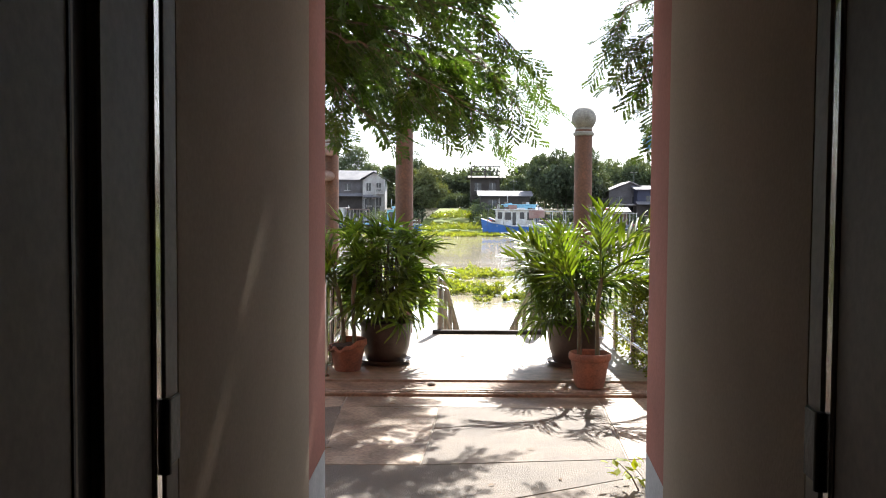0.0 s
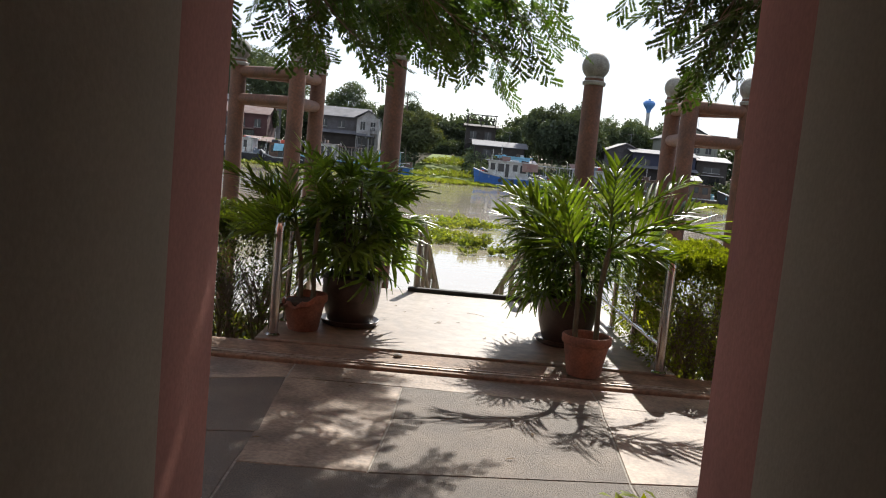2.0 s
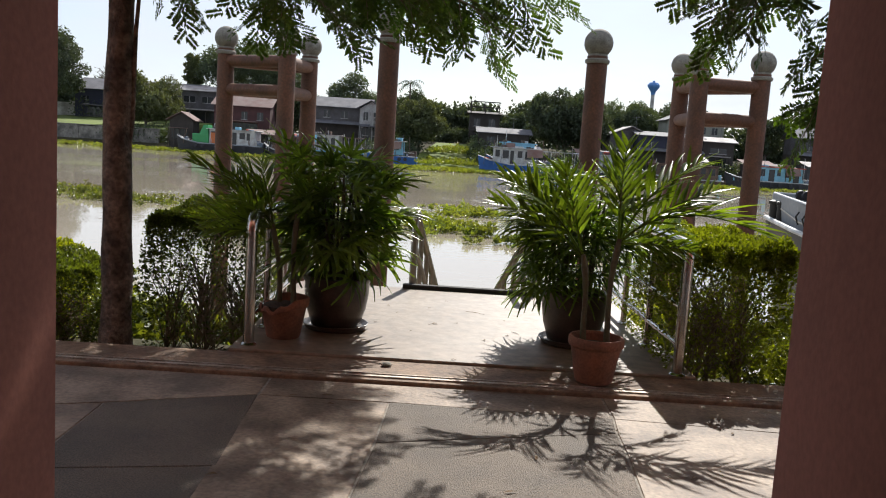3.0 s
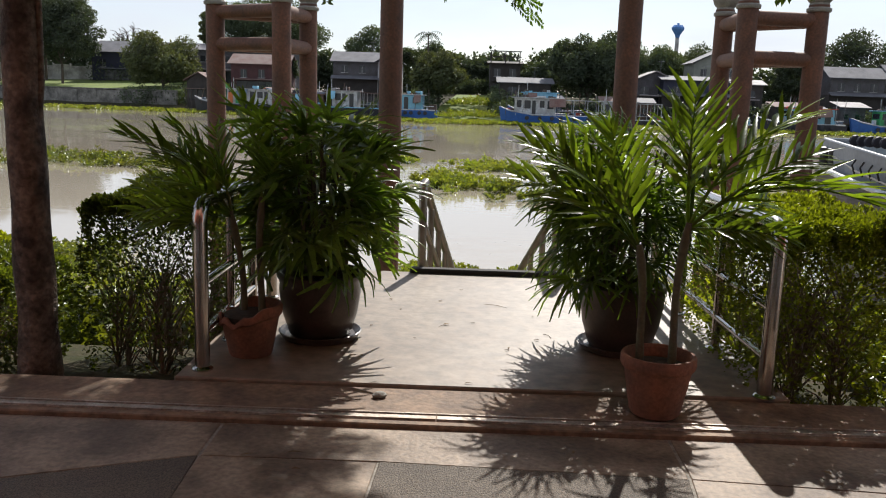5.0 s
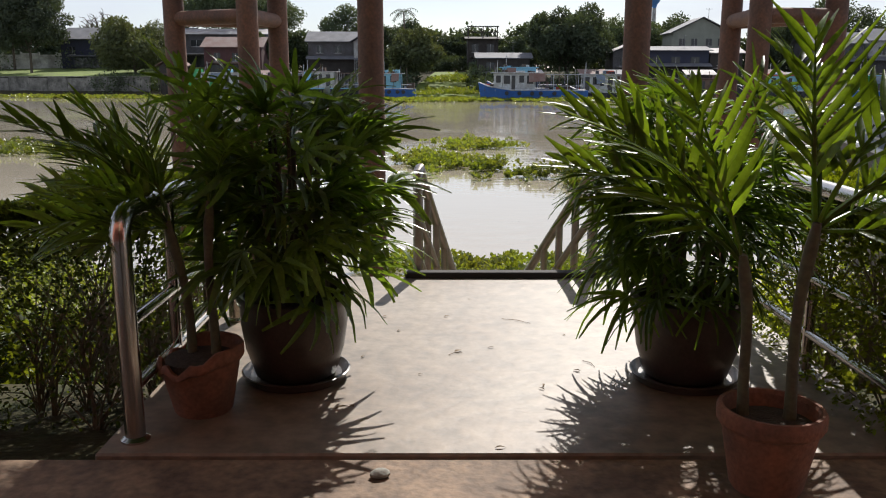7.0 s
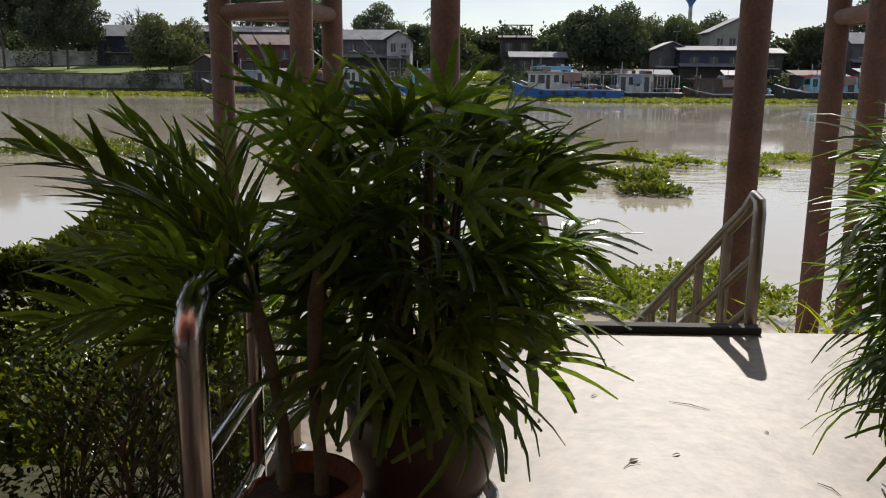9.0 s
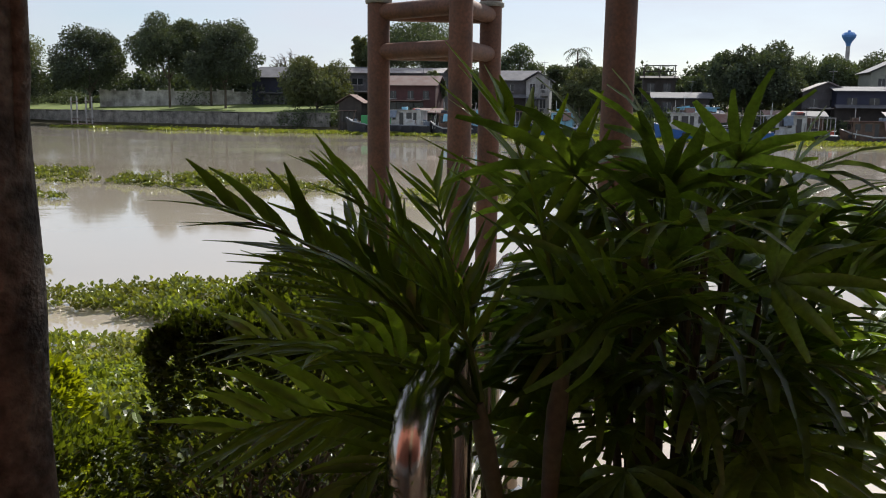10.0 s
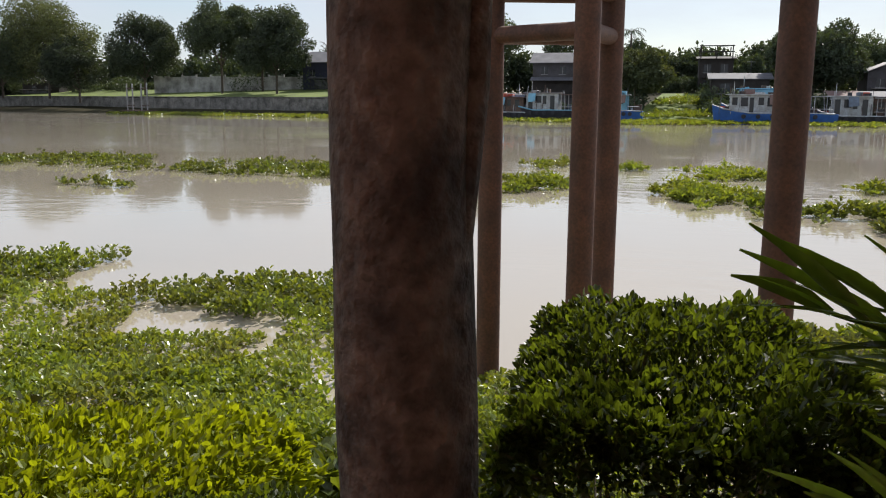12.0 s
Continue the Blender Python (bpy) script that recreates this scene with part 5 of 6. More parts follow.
for i in range(34):
    x = -186 + i * 3.8
    y = far_shore(x) + _g.uniform(20, 34)
    w = _g.uniform(2.2, 4.2)
    b = crown_shape([(x, y, 3.0 + w * 0.4, w * 1.2, w, w * _g.uniform(0.5, 0.8))], 150, 0.6, 400 + i)
    bushes.add(b.v, b.f)
tagged(part("bank_thicket", bushes, FAR_LEAF, None, "dark scrub along the far bank behind the boats"), category="scrub", kind="stuff")
for i, x in enumerate((-33.5, -27, 15.5, 26.5, 31, 45, 57, 61.5, 68)):
    y = far_shore(x) + 3.2
    jetty = thing("jetty_shack", x, y, WZ, _g.uniform(-6, 6), "weathered plank shack on a jetty behind the boats", "shack", "riverside shacks")
    h, w = _g.uniform(2.6, 3.8), _g.uniform(3.6, 5.2)
    for sx in (-1, 1):
        for sy in (0.2, 2.8):
            part("post", Shape().box(sx * w / 2 - 0.1, sx * w / 2 + 0.1, sy, sy + 0.2, -1.5, 1.6), HOUSE_DARK, jetty)
    part("deck", Shape().box(-w / 2 - 0.4, w / 2 + 0.4, -0.6, 3.2, 1.6, 1.75), WOOD_BOAT, jetty)
    part("wall", Shape().box(-w / 2, w / 2, 0.3, 3.0, 1.75, 1.75 + h * 0.75, 0.03), (HOUSE_DARK, WOOD_BOAT, HOUSE_GREY)[i % 3], jetty)
    part("roof", Shape().add([(-w / 2 - 0.5, -0.8, 1.5 + h * 0.8), (w / 2 + 0.5, -0.8, 1.5 + h * 0.8), (w / 2 + 0.5, 3.4, 1.7 + h), (-w / 2 - 0.5, 3.4, 1.7 + h), (-w / 2 - 0.5, -0.8, 1.58 + h * 0.8), (w / 2 + 0.5, -0.8, 1.58 + h * 0.8), (w / 2 + 0.5, 3.4, 1.78 + h), (-w / 2 - 0.5, 3.4, 1.78 + h)],
                             [(4, 5, 6, 7), (3, 2, 1, 0), (0, 1, 5, 4), (1, 2, 6, 5), (2, 3, 7, 6), (3, 0, 4, 7)]), (ROOF_RUST, ROOF_GREY, ROOF_LIGHT)[i % 3], jetty)
    for wx in (-w / 4, w / 5):
        part("window", Shape().box(wx - 0.4, wx + 0.4, 0.26, 0.32, 2.5, 3.3), WINDOW_DARK, jetty)

# bare tree
bare = thing("bare_tree", -90, 230, 6, 0, "leafless pale branching tree behind a shed", "tree")
_r = random.Random(5)
part("trunk", Shape().tube([(0, 0, -3), (0.2, 0, 5)], [0.45, 0.3], 8), BARK, bare)
fine = Shape()
for i in range(16):
    a = math.pi * (0.06 + 0.88 * i / 15)
    tip = Vector((math.cos(a) * _r.uniform(5, 7), _r.uniform(-3, 3), 5 + math.sin(a) * _r.uniform(6, 8)))
    root = Vector((0.2, 0, _r.uniform(3.5, 5)))
    mid = root.lerp(tip, 0.5) + Vector((0, 0, 0.8))
    part("limb", Shape().tube([root, mid, tip], [0.2, 0.12, 0.05], 6), BARK, bare)
    for k in range(10):
        b = mid.lerp(tip, _r.random())
        fine.tube([b, b + Vector((_r.uniform(-1.5, 1.5), _r.uniform(-1, 1), _r.uniform(0.2, 1.6)))], [0.07, 0.03], 4, False)
part("twigs", fine, BARK, bare, kind="stuff")

# coconut palm
coco = thing("coconut_palm", -8.1, 196, 3.4, 0, "tall coconut palm behind the houses", "palm")
part("trunk", Shape().tube([(0, 0, -1), (0.3, 0, 6), (0.2, 0, 12.6)], [0.25, 0.2, 0.16], 8), BARK, coco)
for i in range(13):
    a = i * 2.4
    s = Shape()
    d = Vector((math.cos(a), math.sin(a), 0.9 - 0.09 * i))
    p = Vector((0.2, 0, 12.6))
    pts = []
    for k in range(7):
        pts.append(p.copy())
        p += d.normalized() * 0.55
        d.z -= 0.30
    s.tube(pts, 0.04, 4)
    for k in range(1, 7):
        for sd in (-1, 1):
            strip(s, pts[k], Vector((-math.sin(a) * sd, math.cos(a) * sd, -0.5)) + d * 0.2, (0, 0, 1), 0.8, 0.22, 0.5, 2)
    part("frond", s, FAR_LEAF, coco)

# water tower
tower = thing("water_tower", 64.6, 260, 2.6, 0, "blue goblet shaped water tower above the trees", "water tower")
part("shaft", Shape().lathe([(0.9, 0), (0.62, 12), (0.55, 20.2)], 16), HOUSE_WHITE, tower, "pale concrete shaft", smooth=True)
part("tank", Shape().lathe([(0.55, 19.4), (0.8, 20.4), (1.85, 21.9), (1.95, 22.5), (1.3, 23.2), (0.4, 23.35), (0.4, 23.8), (0.1, 23.85)], 10), TOWER_BLUE, tower, "faceted blue tank")

# revetment and lawn
rev = thing("river_wall", -80, 171, 0, -15, "stained grey concrete river wall with a grass top", "river wall", kind="structure")
for i in range(27):
    part("panel", Shape().box(-98.6 + i * 4.6, -94.05 + i * 4.6, 0.04 * (i % 3), 0.5, -3.2, 1.5 - 0.12 * (i % 2), 0.04), REVETMENT, rev)
part("coping", Shape().box(-98.6, 25.6, -0.1, 0.6, 1.5, 1.66, 0.03), REVETMENT, rev)
part("lawn", Shape().add([(-98.6, 0.61, 1.58), (25.6, 0.61, 1.58), (25.6, 20, 3.6), (-98.6, 20, 3.6), (-98.6, 0.61, -1), (25.6, 0.61, -1), (25.6, 20, -1), (-98.6, 20, -1)], [(0, 1, 2, 3), (1, 5, 6, 2), (3, 7, 4, 0), (2, 6, 7, 3)]), FAR_GRASS, rev, "sunlit lawn")
fence = thing("garden_wall", -103, 192, 2.4, 0, "faded white garden wall behind the far lawn", "wall", kind="structure")
for i in range(11):
    part("panel", Shape().box(-21 + i * 3.9, -17.25 + i * 3.9, 0.0, 0.2, 0.0, 4.3 - 0.3 * (i % 2), 0.03), FENCE_PAINT, fence)
    part("pier", Shape().box(-21.2 + i * 3.9, -20.85 + i * 3.9, -0.1, 0.3, 0.0, 4.6, 0.03), FENCE_PAINT, fence)
ramp = Shape().add([(-58, 163.6, WZ + 0.1), (-49, 161, WZ + 0.1), (-50, 172, 1.4), (-60, 176, 1.6), (-58, 164, -3), (-49, 161.5, -3), (-50, 172, -3), (-60, 176, -3)], [(0, 1, 2, 3), (0, 4, 5, 1), (1, 5, 6, 2), (3, 7, 4, 0)])
structure("grass_slope", ramp, FAR_GRASS, "sunlit grass slope at the far bank", "grass")
inlet = Shape().add([(-5, 141, WZ - 0.1), (8, 141, WZ - 0.1), (7, 152, -0.6), (5.8, 172, 2.6), (-0.8, 172, 2.6), (-5, 152, -0.6)], [(0, 1, 2, 5), (5, 2, 3, 4)])
structure("grass_inlet", inlet, FAR_GRASS, "sunlit weedy slope between the boats", "grass")
g2 = Shape()
weed_patch(g2, np.random.default_rng(77), 1.6, 148, 6.5, 9, 7000, 0.36, -1.3, 1.0)
weed_patch(g2, np.random.default_rng(78), 2.2, 161, 4.5, 11, 6000, 0.36, 0.6, 1.4)
tagged(part("inlet_weeds", g2, HYACINTH, None, "rank green weeds on the far slope"), category="weeds", kind="stuff")


for mx in (-118.0, -113.5):
    frame_ob = thing("river_jetty", mx, far_shore(mx) - 2.0, WZ, -14, "pale timber mooring jetty standing before the river wall", "jetty", "small jetties")
    for px in (-0.9, 0.9):
        part("post", Shape().tube([(px, 0, -2.0), (px + 0.15, 0, 6.6)], 0.16, 8), HOUSE_WHITE, frame_ob)
    for pz in (1.6, 5.4):
        part("crossbeam", Shape().box(-1.2, 1.4, -0.1, 0.1, pz, pz + 0.22, 0.03), WOOD_BOAT, frame_ob)
    part("platform", Shape().box(-2.2, 2.2, -0.6, 1.6, 0.5, 0.72, 0.03), WOOD_BOAT, frame_ob)


def house(x, y, z, w, d, h, roof_h, wall, roof, label, windows=(), turn=0.0, ridge="x", eave=0.6, stilts=0.0, balcony=False, lower=None):
    """A house with its foot at x, y, z; w along x, the river front towards -y. windows: rows of x, z, width, height on the front."""
    ob = thing("house", x, y, z, turn, label, "house", "far bank houses")
    wl = part("wall", Shape().box(-w / 2, w / 2, 0, d, stilts - 0.02 if stilts else -4.0, h, 0.04), wall, ob)
    if stilts:
        for i in range(5):
            part("stilt", Shape().box(-w / 2 + i * (w - 0.3) / 4, -w / 2 + 0.3 + i * (w - 0.3) / 4, 0.1, 0.4, -4.5, stilts), HOUSE_DARK, ob)
    e = eave
    if ridge == "x":
        s = Shape().add([(-w / 2 - e, -e, h - 0.12), (w / 2 + e, -e, h - 0.12), (w / 2 + e, d / 2, h + roof_h), (-w / 2 - e, d / 2, h + roof_h), (-w / 2 - e, d + e, h - 0.12), (w / 2 + e, d + e, h - 0.12),
                         (-w / 2 - e, -e, h), (w / 2 + e, -e, h), (w / 2 + e, d / 2, h + roof_h + 0.14), (-w / 2 - e, d / 2, h + roof_h + 0.14), (-w / 2 - e, d + e, h), (w / 2 + e, d + e, h)],
                        [(6, 7, 8, 9), (9, 8, 11, 10), (0, 3, 2, 1), (3, 4, 5, 2), (0, 1, 7, 6), (4, 10, 11, 5), (0, 6, 9, 3), (3, 9, 10, 4), (1, 2, 8, 7), (2, 5, 11, 8)])
        gable = Shape().add([(sx * w / 2, yy, zz) for sx in (-0.995, 0.995) for yy, zz in ((0.02, h - 0.1), (d - 0.02, h - 0.1), (d / 2, h + roof_h - 0.1))], [(0, 1, 2), (3, 5, 4)])
    else:
        s = Shape().add([(-w / 2 - e, -e, h - 0.12), (0, -e, h + roof_h), (w / 2 + e, -e, h - 0.12), (-w / 2 - e, d + e, h - 0.12), (0, d + e, h + roof_h), (w / 2 + e, d + e, h - 0.12),
                         (-w / 2 - e, -e, h), (0, -e, h + roof_h + 0.14), (w / 2 + e, -e, h), (-w / 2 - e, d + e, h), (0, d + e, h + roof_h + 0.14), (w / 2 + e, d + e, h)],
                        [(6, 7, 10, 9), (7, 8, 11, 10), (0, 3, 4, 1), (1, 4, 5, 2), (0, 1, 7, 6), (1, 2, 8, 7), (3, 9, 10, 4), (4, 10, 11, 5), (0, 6, 9, 3), (2, 5, 11, 8)])
        gable = Shape().add([(xx, yy, zz) for yy in (0.01, d - 0.01) for xx, zz in ((-w / 2, h - 0.1), (w / 2, h - 0.1), (0, h + roof_h - 0.1))], [(0, 1, 2), (3, 5, 4)])
    for k in (0, 3):
        part("gable", Shape().add(gable.v[k:k + 3], [(0, 1, 2)]), wall, wl)
    part("roof", s, roof, ob)
    if lower:
        part("lower_storey", Shape().box(-w / 2 - 0.03, w / 2 + 0.03, -0.03, d + 0.03, -0.5, h * 0.48), lower, ob)
        part("awning", Shape().add([(-w / 2 - 0.3, -1.6, h * 0.44), (w / 2 + 0.3, -1.6, h * 0.44), (w / 2 + 0.3, -0.03, h * 0.54), (-w / 2 - 0.3, -0.03, h * 0.54), (-w / 2 - 0.3, -1.6, h * 0.46), (w / 2 + 0.3, -1.6, h * 0.46), (w / 2 + 0.3, -0.03, h * 0.56), (-w / 2 - 0.3, -0.03, h * 0.56)],
                                   [(4, 5, 6, 7), (0, 3, 2, 1), (0, 1, 5, 4), (1, 2, 6, 5), (3, 0, 4, 7)]), roof, ob)
    for wx, wz, ww, wh in windows:
        wd = part("window", Shape().box(wx - ww / 2, wx + ww / 2, -0.06, 0.02, wz, wz + wh), WINDOW_DARK, ob)
        part("sill", Shape().box(wx - ww / 2 - 0.1, wx + ww / 2 + 0.1, -0.09, -0.03, wz - 0.12, wz), HOUSE_WHITE, wd)
        part("mullion", Shape().box(wx - 0.04, wx + 0.04, -0.085, -0.06, wz, wz + wh), HOUSE_WHITE, wd)
    if not lower and h < 7.5:
        part("porch_roof", Shape().box(-w * 0.42, w * 0.30, -2.2, -0.02, h * 0.40, h * 0.44, 0.03), roof, ob)
        for i in range(4):
            px = -w * 0.40 + i * w * 0.68 / 3
            part("porch_post", Shape().box(px - 0.07, px + 0.07, -2.1, -1.96, -4.0, h * 0.40), HOUSE_DARK, ob)
        # Dark sheet on the solid wall stands in for shade under the porch.
        part("porch_shade", Shape().box(-w * 0.40, w * 0.28, -0.05, -0.01, -1.0, h * 0.36), WINDOW_DARK, ob, "dark sheet painted as porch shade")
    part("antenna", Shape().tube([(w * 0.2, d / 2, h + roof_h * 0.6), (w * 0.2, d / 2, h + roof_h + 2.2)], 0.045, 5), ROOF_GREY, ob)
    part("antenna_arm", Shape().tube([(w * 0.2 - 0.7, d / 2, h + roof_h + 2.0), (w * 0.2 + 0.7, d / 2, h + roof_h + 2.0)], 0.035, 5), ROOF_GREY, ob)
    if balcony:
        part("balcony", Shape().box(w * 0.08, w / 2 + 0.1, -1.3, -0.02, h * 0.52, h * 0.55), HOUSE_WHITE, ob)
        for i in range(9):
            bx = w * 0.08 + 0.05 + i * (w * 0.42) / 8
            part("baluster", Shape().box(bx - 0.04, bx + 0.04, -1.28, -1.2, h * 0.55, h * 0.70), HOUSE_WHITE, ob)
        part("balcony_rail", Shape().box(w * 0.08, w / 2 + 0.1, -1.3, -1.18, h * 0.70, h * 0.73), HOUSE_WHITE, ob)
        for bx in (w * 0.1, w / 2):
            part("column", Shape().box(bx - 0.12, bx + 0.12, -1.28, -1.04, -0.5, h), HOUSE_WHITE, ob)
    return ob


house(-69, 190, 3.4, 28, 12, 6.3, 2.6, HOUSE_NAVY, ROOF_GREY, "long navy shed with a pale grey roof", [(-11.5, 3.0, 1.2, 1.6), (-6, 3.0, 1.2, 1.6)])
house(-48, 186, 3.4, 22, 10, 7.2, 1.2, HOUSE_GREY, ROOF_LIGHT, "low building with a bright sheet roof", [(x, 4.6, 2.4, 1.3) for x in (-8, -4, 0, 4, 8)])
house(-39.5, 166, 2.0, 11, 8, 5.2, 1.9, HOUSE_MAROON, ROOF_RUST, "maroon wooden house with a rusty pink roof", [(-3, 2.6, 1.2, 1.5), (0.5, 2.6, 1.2, 1.5), (3.6, 2.6, 1.2, 1.5)], stilts=0.5)
house(-49.5, 160, 1.0, 4.5, 4, 2.6, 1.5, HOUSE_DARK, ROOF_RUST, "small open hut with a thatched brown roof", ridge="y")
house(-19.6, 165, 2.2, 10.5, 8, 6.0, 1.9, HOUSE_GREY, ROOF_GREY, "two storey house with a dark boarded upper floor", [(-3.0, 3.9, 1.2, 1.3), (0.4, 3.9, 1.2, 1.3)], lower=HOUSE_DARK)
house(-13.9, 164.0, 2.2, 4.4, 7, 6.0, 1.5, HOUSE_WHITE, ROOF_GREY, "white balcony front of a two storey house", [(-1.0, 3.7, 0.9, 1.6), (1.0, 3.7, 0.9, 1.6), (-0.9, 0.8, 1.0, 1.7), (1.0, 0.8, 1.0, 1.7)], ridge="y", balcony=True)
timber_house = house(8.9, 175, 3.0, 6.2, 6, 6.2, 0.4, HOUSE_DARK, HOUSE_DARK, "dark unfinished timber building with an open top floor", [(-1.6, 3.6, 1.4, 1.5), (1.5, 3.6, 1.4, 1.5)])
for px in (-2.9, 0.0, 2.9):
    for py in (0.2, 5.6):
        part("roof_post", Shape().box(px - 0.1, px + 0.1, py - 0.1, py + 0.1, 6.3, 8.6), HOUSE_DARK, timber_house)
for pz in (7.4, 8.5):
    part("roof_beam", Shape().box(-3.2, 3.2, 0.05, 0.35, pz, pz + 0.2), HOUSE_DARK, timber_house)
house(11.8, 157, 0.6, 9.4, 6, 4.4, 0.9, HOUSE_DARK, ROOF_GREY, "dark waterside shed with a grey sheet roof", [(-2.4, 2.0, 1.6, 1.6)], stilts=0.8)
house(36.2, 160, 1.5, 8.0, 7, 4.6, 1.8, HOUSE_GREY, ROOF_LIGHT, "riverside house with a bright sheet roof", [(-2, 2.2, 1.3, 1.3), (1.2, 2.2, 1.3, 1.3)], ridge="y")
house(43, 157, 1.2, 12, 7, 5.2, 0.7, HOUSE_NAVY, ROOF_GREY, "dark blue riverside building with a blue awning", [(-3.5, 2.8, 1.6, 1.2), (0, 2.8, 1.6, 1.2), (3.5, 2.8, 1.6, 1.2)], lower=HOUSE_DARK)
house(54, 178, 4.0, 12, 8, 6.6, 3.0, HOUSE_OLIVE, ROOF_GREY, "two storey grey green house with a hipped roof", [(-4, 4.0, 1.2, 1.4), (-1.5, 4.0, 1.2, 1.4), (1.5, 4.0, 1.2, 1.4), (4, 4.0, 1.2, 1.4)], ridge="y")
house(52.5, 158, 1.2, 6.0, 6, 4.8, 0.8, HOUSE_DARK, ROOF_LIGHT, "weathered riverside house with a pale porch", [(0, 2.6, 3.2, 1.0)])
house(73.5, 160, 1.8, 10, 7, 6.0, 2.0, HOUSE_GREY, ROOF_GREY, "two storey grey riverside house", [(-3, 3.6, 1.2, 1.4), (0, 3.6, 1.2, 1.4), (3, 3.6, 1.2, 1.4)], lower=HOUSE_DARK)
house(86, 162, 1.8, 11, 7, 6.6, 2.2, HOUSE_WHITE, ROOF_GREY, "white two storey riverside house", [(-3, 4.0, 1.4, 1.4), (0.5, 4.0, 1.4, 1.4), (3.6, 4.0, 1.4, 1.4)], lower=HOUSE_GREY)
house(-168, 204, 1.6, 12, 6, 4.2, 1.6, HOUSE_DARK, ROOF_LIGHT, "dark waterside shed under tall trees", [(-2, 1.6, 1.4, 1.2), (2, 1.6, 1.4, 1.2)])


def river_boat(x, y, length, beam, turn, hull, house_mat, roof, label, deck=1.45, stripe=None, cabin=(0.2, 0.62), tall=2.5, canopy=None):
    ob = thing("river_boat", x, y, WZ, turn, label, "boat", "moored river boats")
    part("hull", hull_shape(length, beam, deck, 0.4, 1.2), hull, ob, smooth=True)
    part("gunwale", Shape().tube([(0.05, 0, deck + 1.2), (length * 0.1, -beam * 0.36, deck + 0.62), (length * 0.3, -beam * 0.5, deck + 0.05), (length * 0.97, -beam * 0.42, deck + 0.02)], 0.12, 6), stripe or BOAT_WHITE, ob)
    x0, x1 = length * cabin[0], length * cabin[1]
    cb = part("cabin", Shape().box(x0, x1, -beam * 0.36, beam * 0.36, deck - 0.1, deck + tall, 0.06), house_mat, ob)
    part("roof", Shape().box(x0 - 0.5, x1 + 0.4, -beam * 0.43, beam * 0.43, deck + tall, deck + tall + 0.12, 0.03), roof, cb)
    n = max(2, int((x1 - x0) / 1.3))
    for i in range(n):
        wx = x0 + 0.35 + i * (x1 - x0 - 0.5) / n
        part("window", Shape().box(wx, wx + (0.75, 1.0, 0.6)[i % 3], -beam * 0.36 - 0.03, -beam * 0.36 + 0.02, deck + tall * (0.38, 0.05, 0.45)[(i + int(length)) % 3], deck + tall * 0.86), WINDOW_DARK, cb)
    part("window", Shape().box(x0 - 0.03, x0 + 0.02, -beam * 0.28, beam * 0.28, deck + tall * 0.5, deck + tall * 0.85), WINDOW_DARK, cb)
    if canopy:
        part("canopy", Shape().box(x1 + 0.5, length * 0.94, -beam * 0.42, beam * 0.42, deck + tall - 0.25, deck + tall - 0.15, 0.03), canopy, ob)
        for i in range(4):
            px = x1 + 0.6 + i * (length * 0.94 - x1 - 0.7) / 3
            for sy in (-1, 1):
                part("post", Shape().tube([(px, sy * beam * 0.4, deck - 0.05), (px, sy * beam * 0.4, deck + tall - 0.25)], 0.06, 5), roof, ob)
    part("mast", Shape().tube([(x0 + 0.6, 0, deck + tall), (x0 + 0.6, 0, deck + tall + 2.0)], 0.05, 5), BOAT_WHITE, ob)
    part("rail", Shape().tube([(x1 + 0.2, -beam * 0.44, deck + 0.7), (length * 0.95, -beam * 0.42, deck + 0.7)], 0.05, 5), BOAT_WHITE, ob)
    _q = random.Random(int(x * 7))
    paints = [BOAT_WHITE, BOAT_TEAL, WOOD_BOAT, BOAT_RED, BOAT_DARK, WOOD_BOAT, BOAT_DARK, TARP]
    for i in range(9):
        bx = _q.uniform(x1 + 0.3, length * 0.92) if i < 5 else _q.uniform(length * 0.06, x0)
        by = _q.uniform(-beam * 0.34, beam * 0.1)
        part("crate", Shape().box(bx, bx + _q.uniform(0.4, 1.1), by, by + 0.8, deck - 0.1, deck + _q.uniform(0.4, 1.1), 0.04), _q.choice(paints), ob)
    for i in range(4):
        bx = _q.uniform(x0, x1 - 0.8)
        part("roof_load", Shape().box(bx, bx + _q.uniform(0.5, 1.4), -0.8, _q.uniform(0, 0.8), deck + tall + 0.1, deck + tall + _q.uniform(0.25, 0.7), 0.06), _q.choice(paints), ob)
    for i in range(5):
        bx, tip = _q.uniform(length * 0.05, length * 0.95), _q.uniform(2.2, 4.4)
        part("pole", Shape().tube([(bx, -beam * 0.4, deck - 0.1), (bx + _q.uniform(-0.7, 0.7), -beam * 0.3, deck + tip)], 0.05, 5), _q.choice([WOOD_BOAT, BOAT_WHITE, ROOF_GREY]), ob)
    for i in range(6):
        bx = length * (0.25 + 0.11 * i) + _q.uniform(-0.3, 0.3)
        part("tyre_fender", Shape().lathe([(0.14, -0.09), (0.30, -0.09), (0.34, 0.0), (0.30, 0.09), (0.14, 0.09)], 10).place(bx, -beam * 0.5 - 0.06, deck - 0.45), BOAT_DARK, ob, "black tyre fender")
    wx, ww = _q.uniform(x0, x1 - 1.0), _q.uniform(1.2, 2.6)
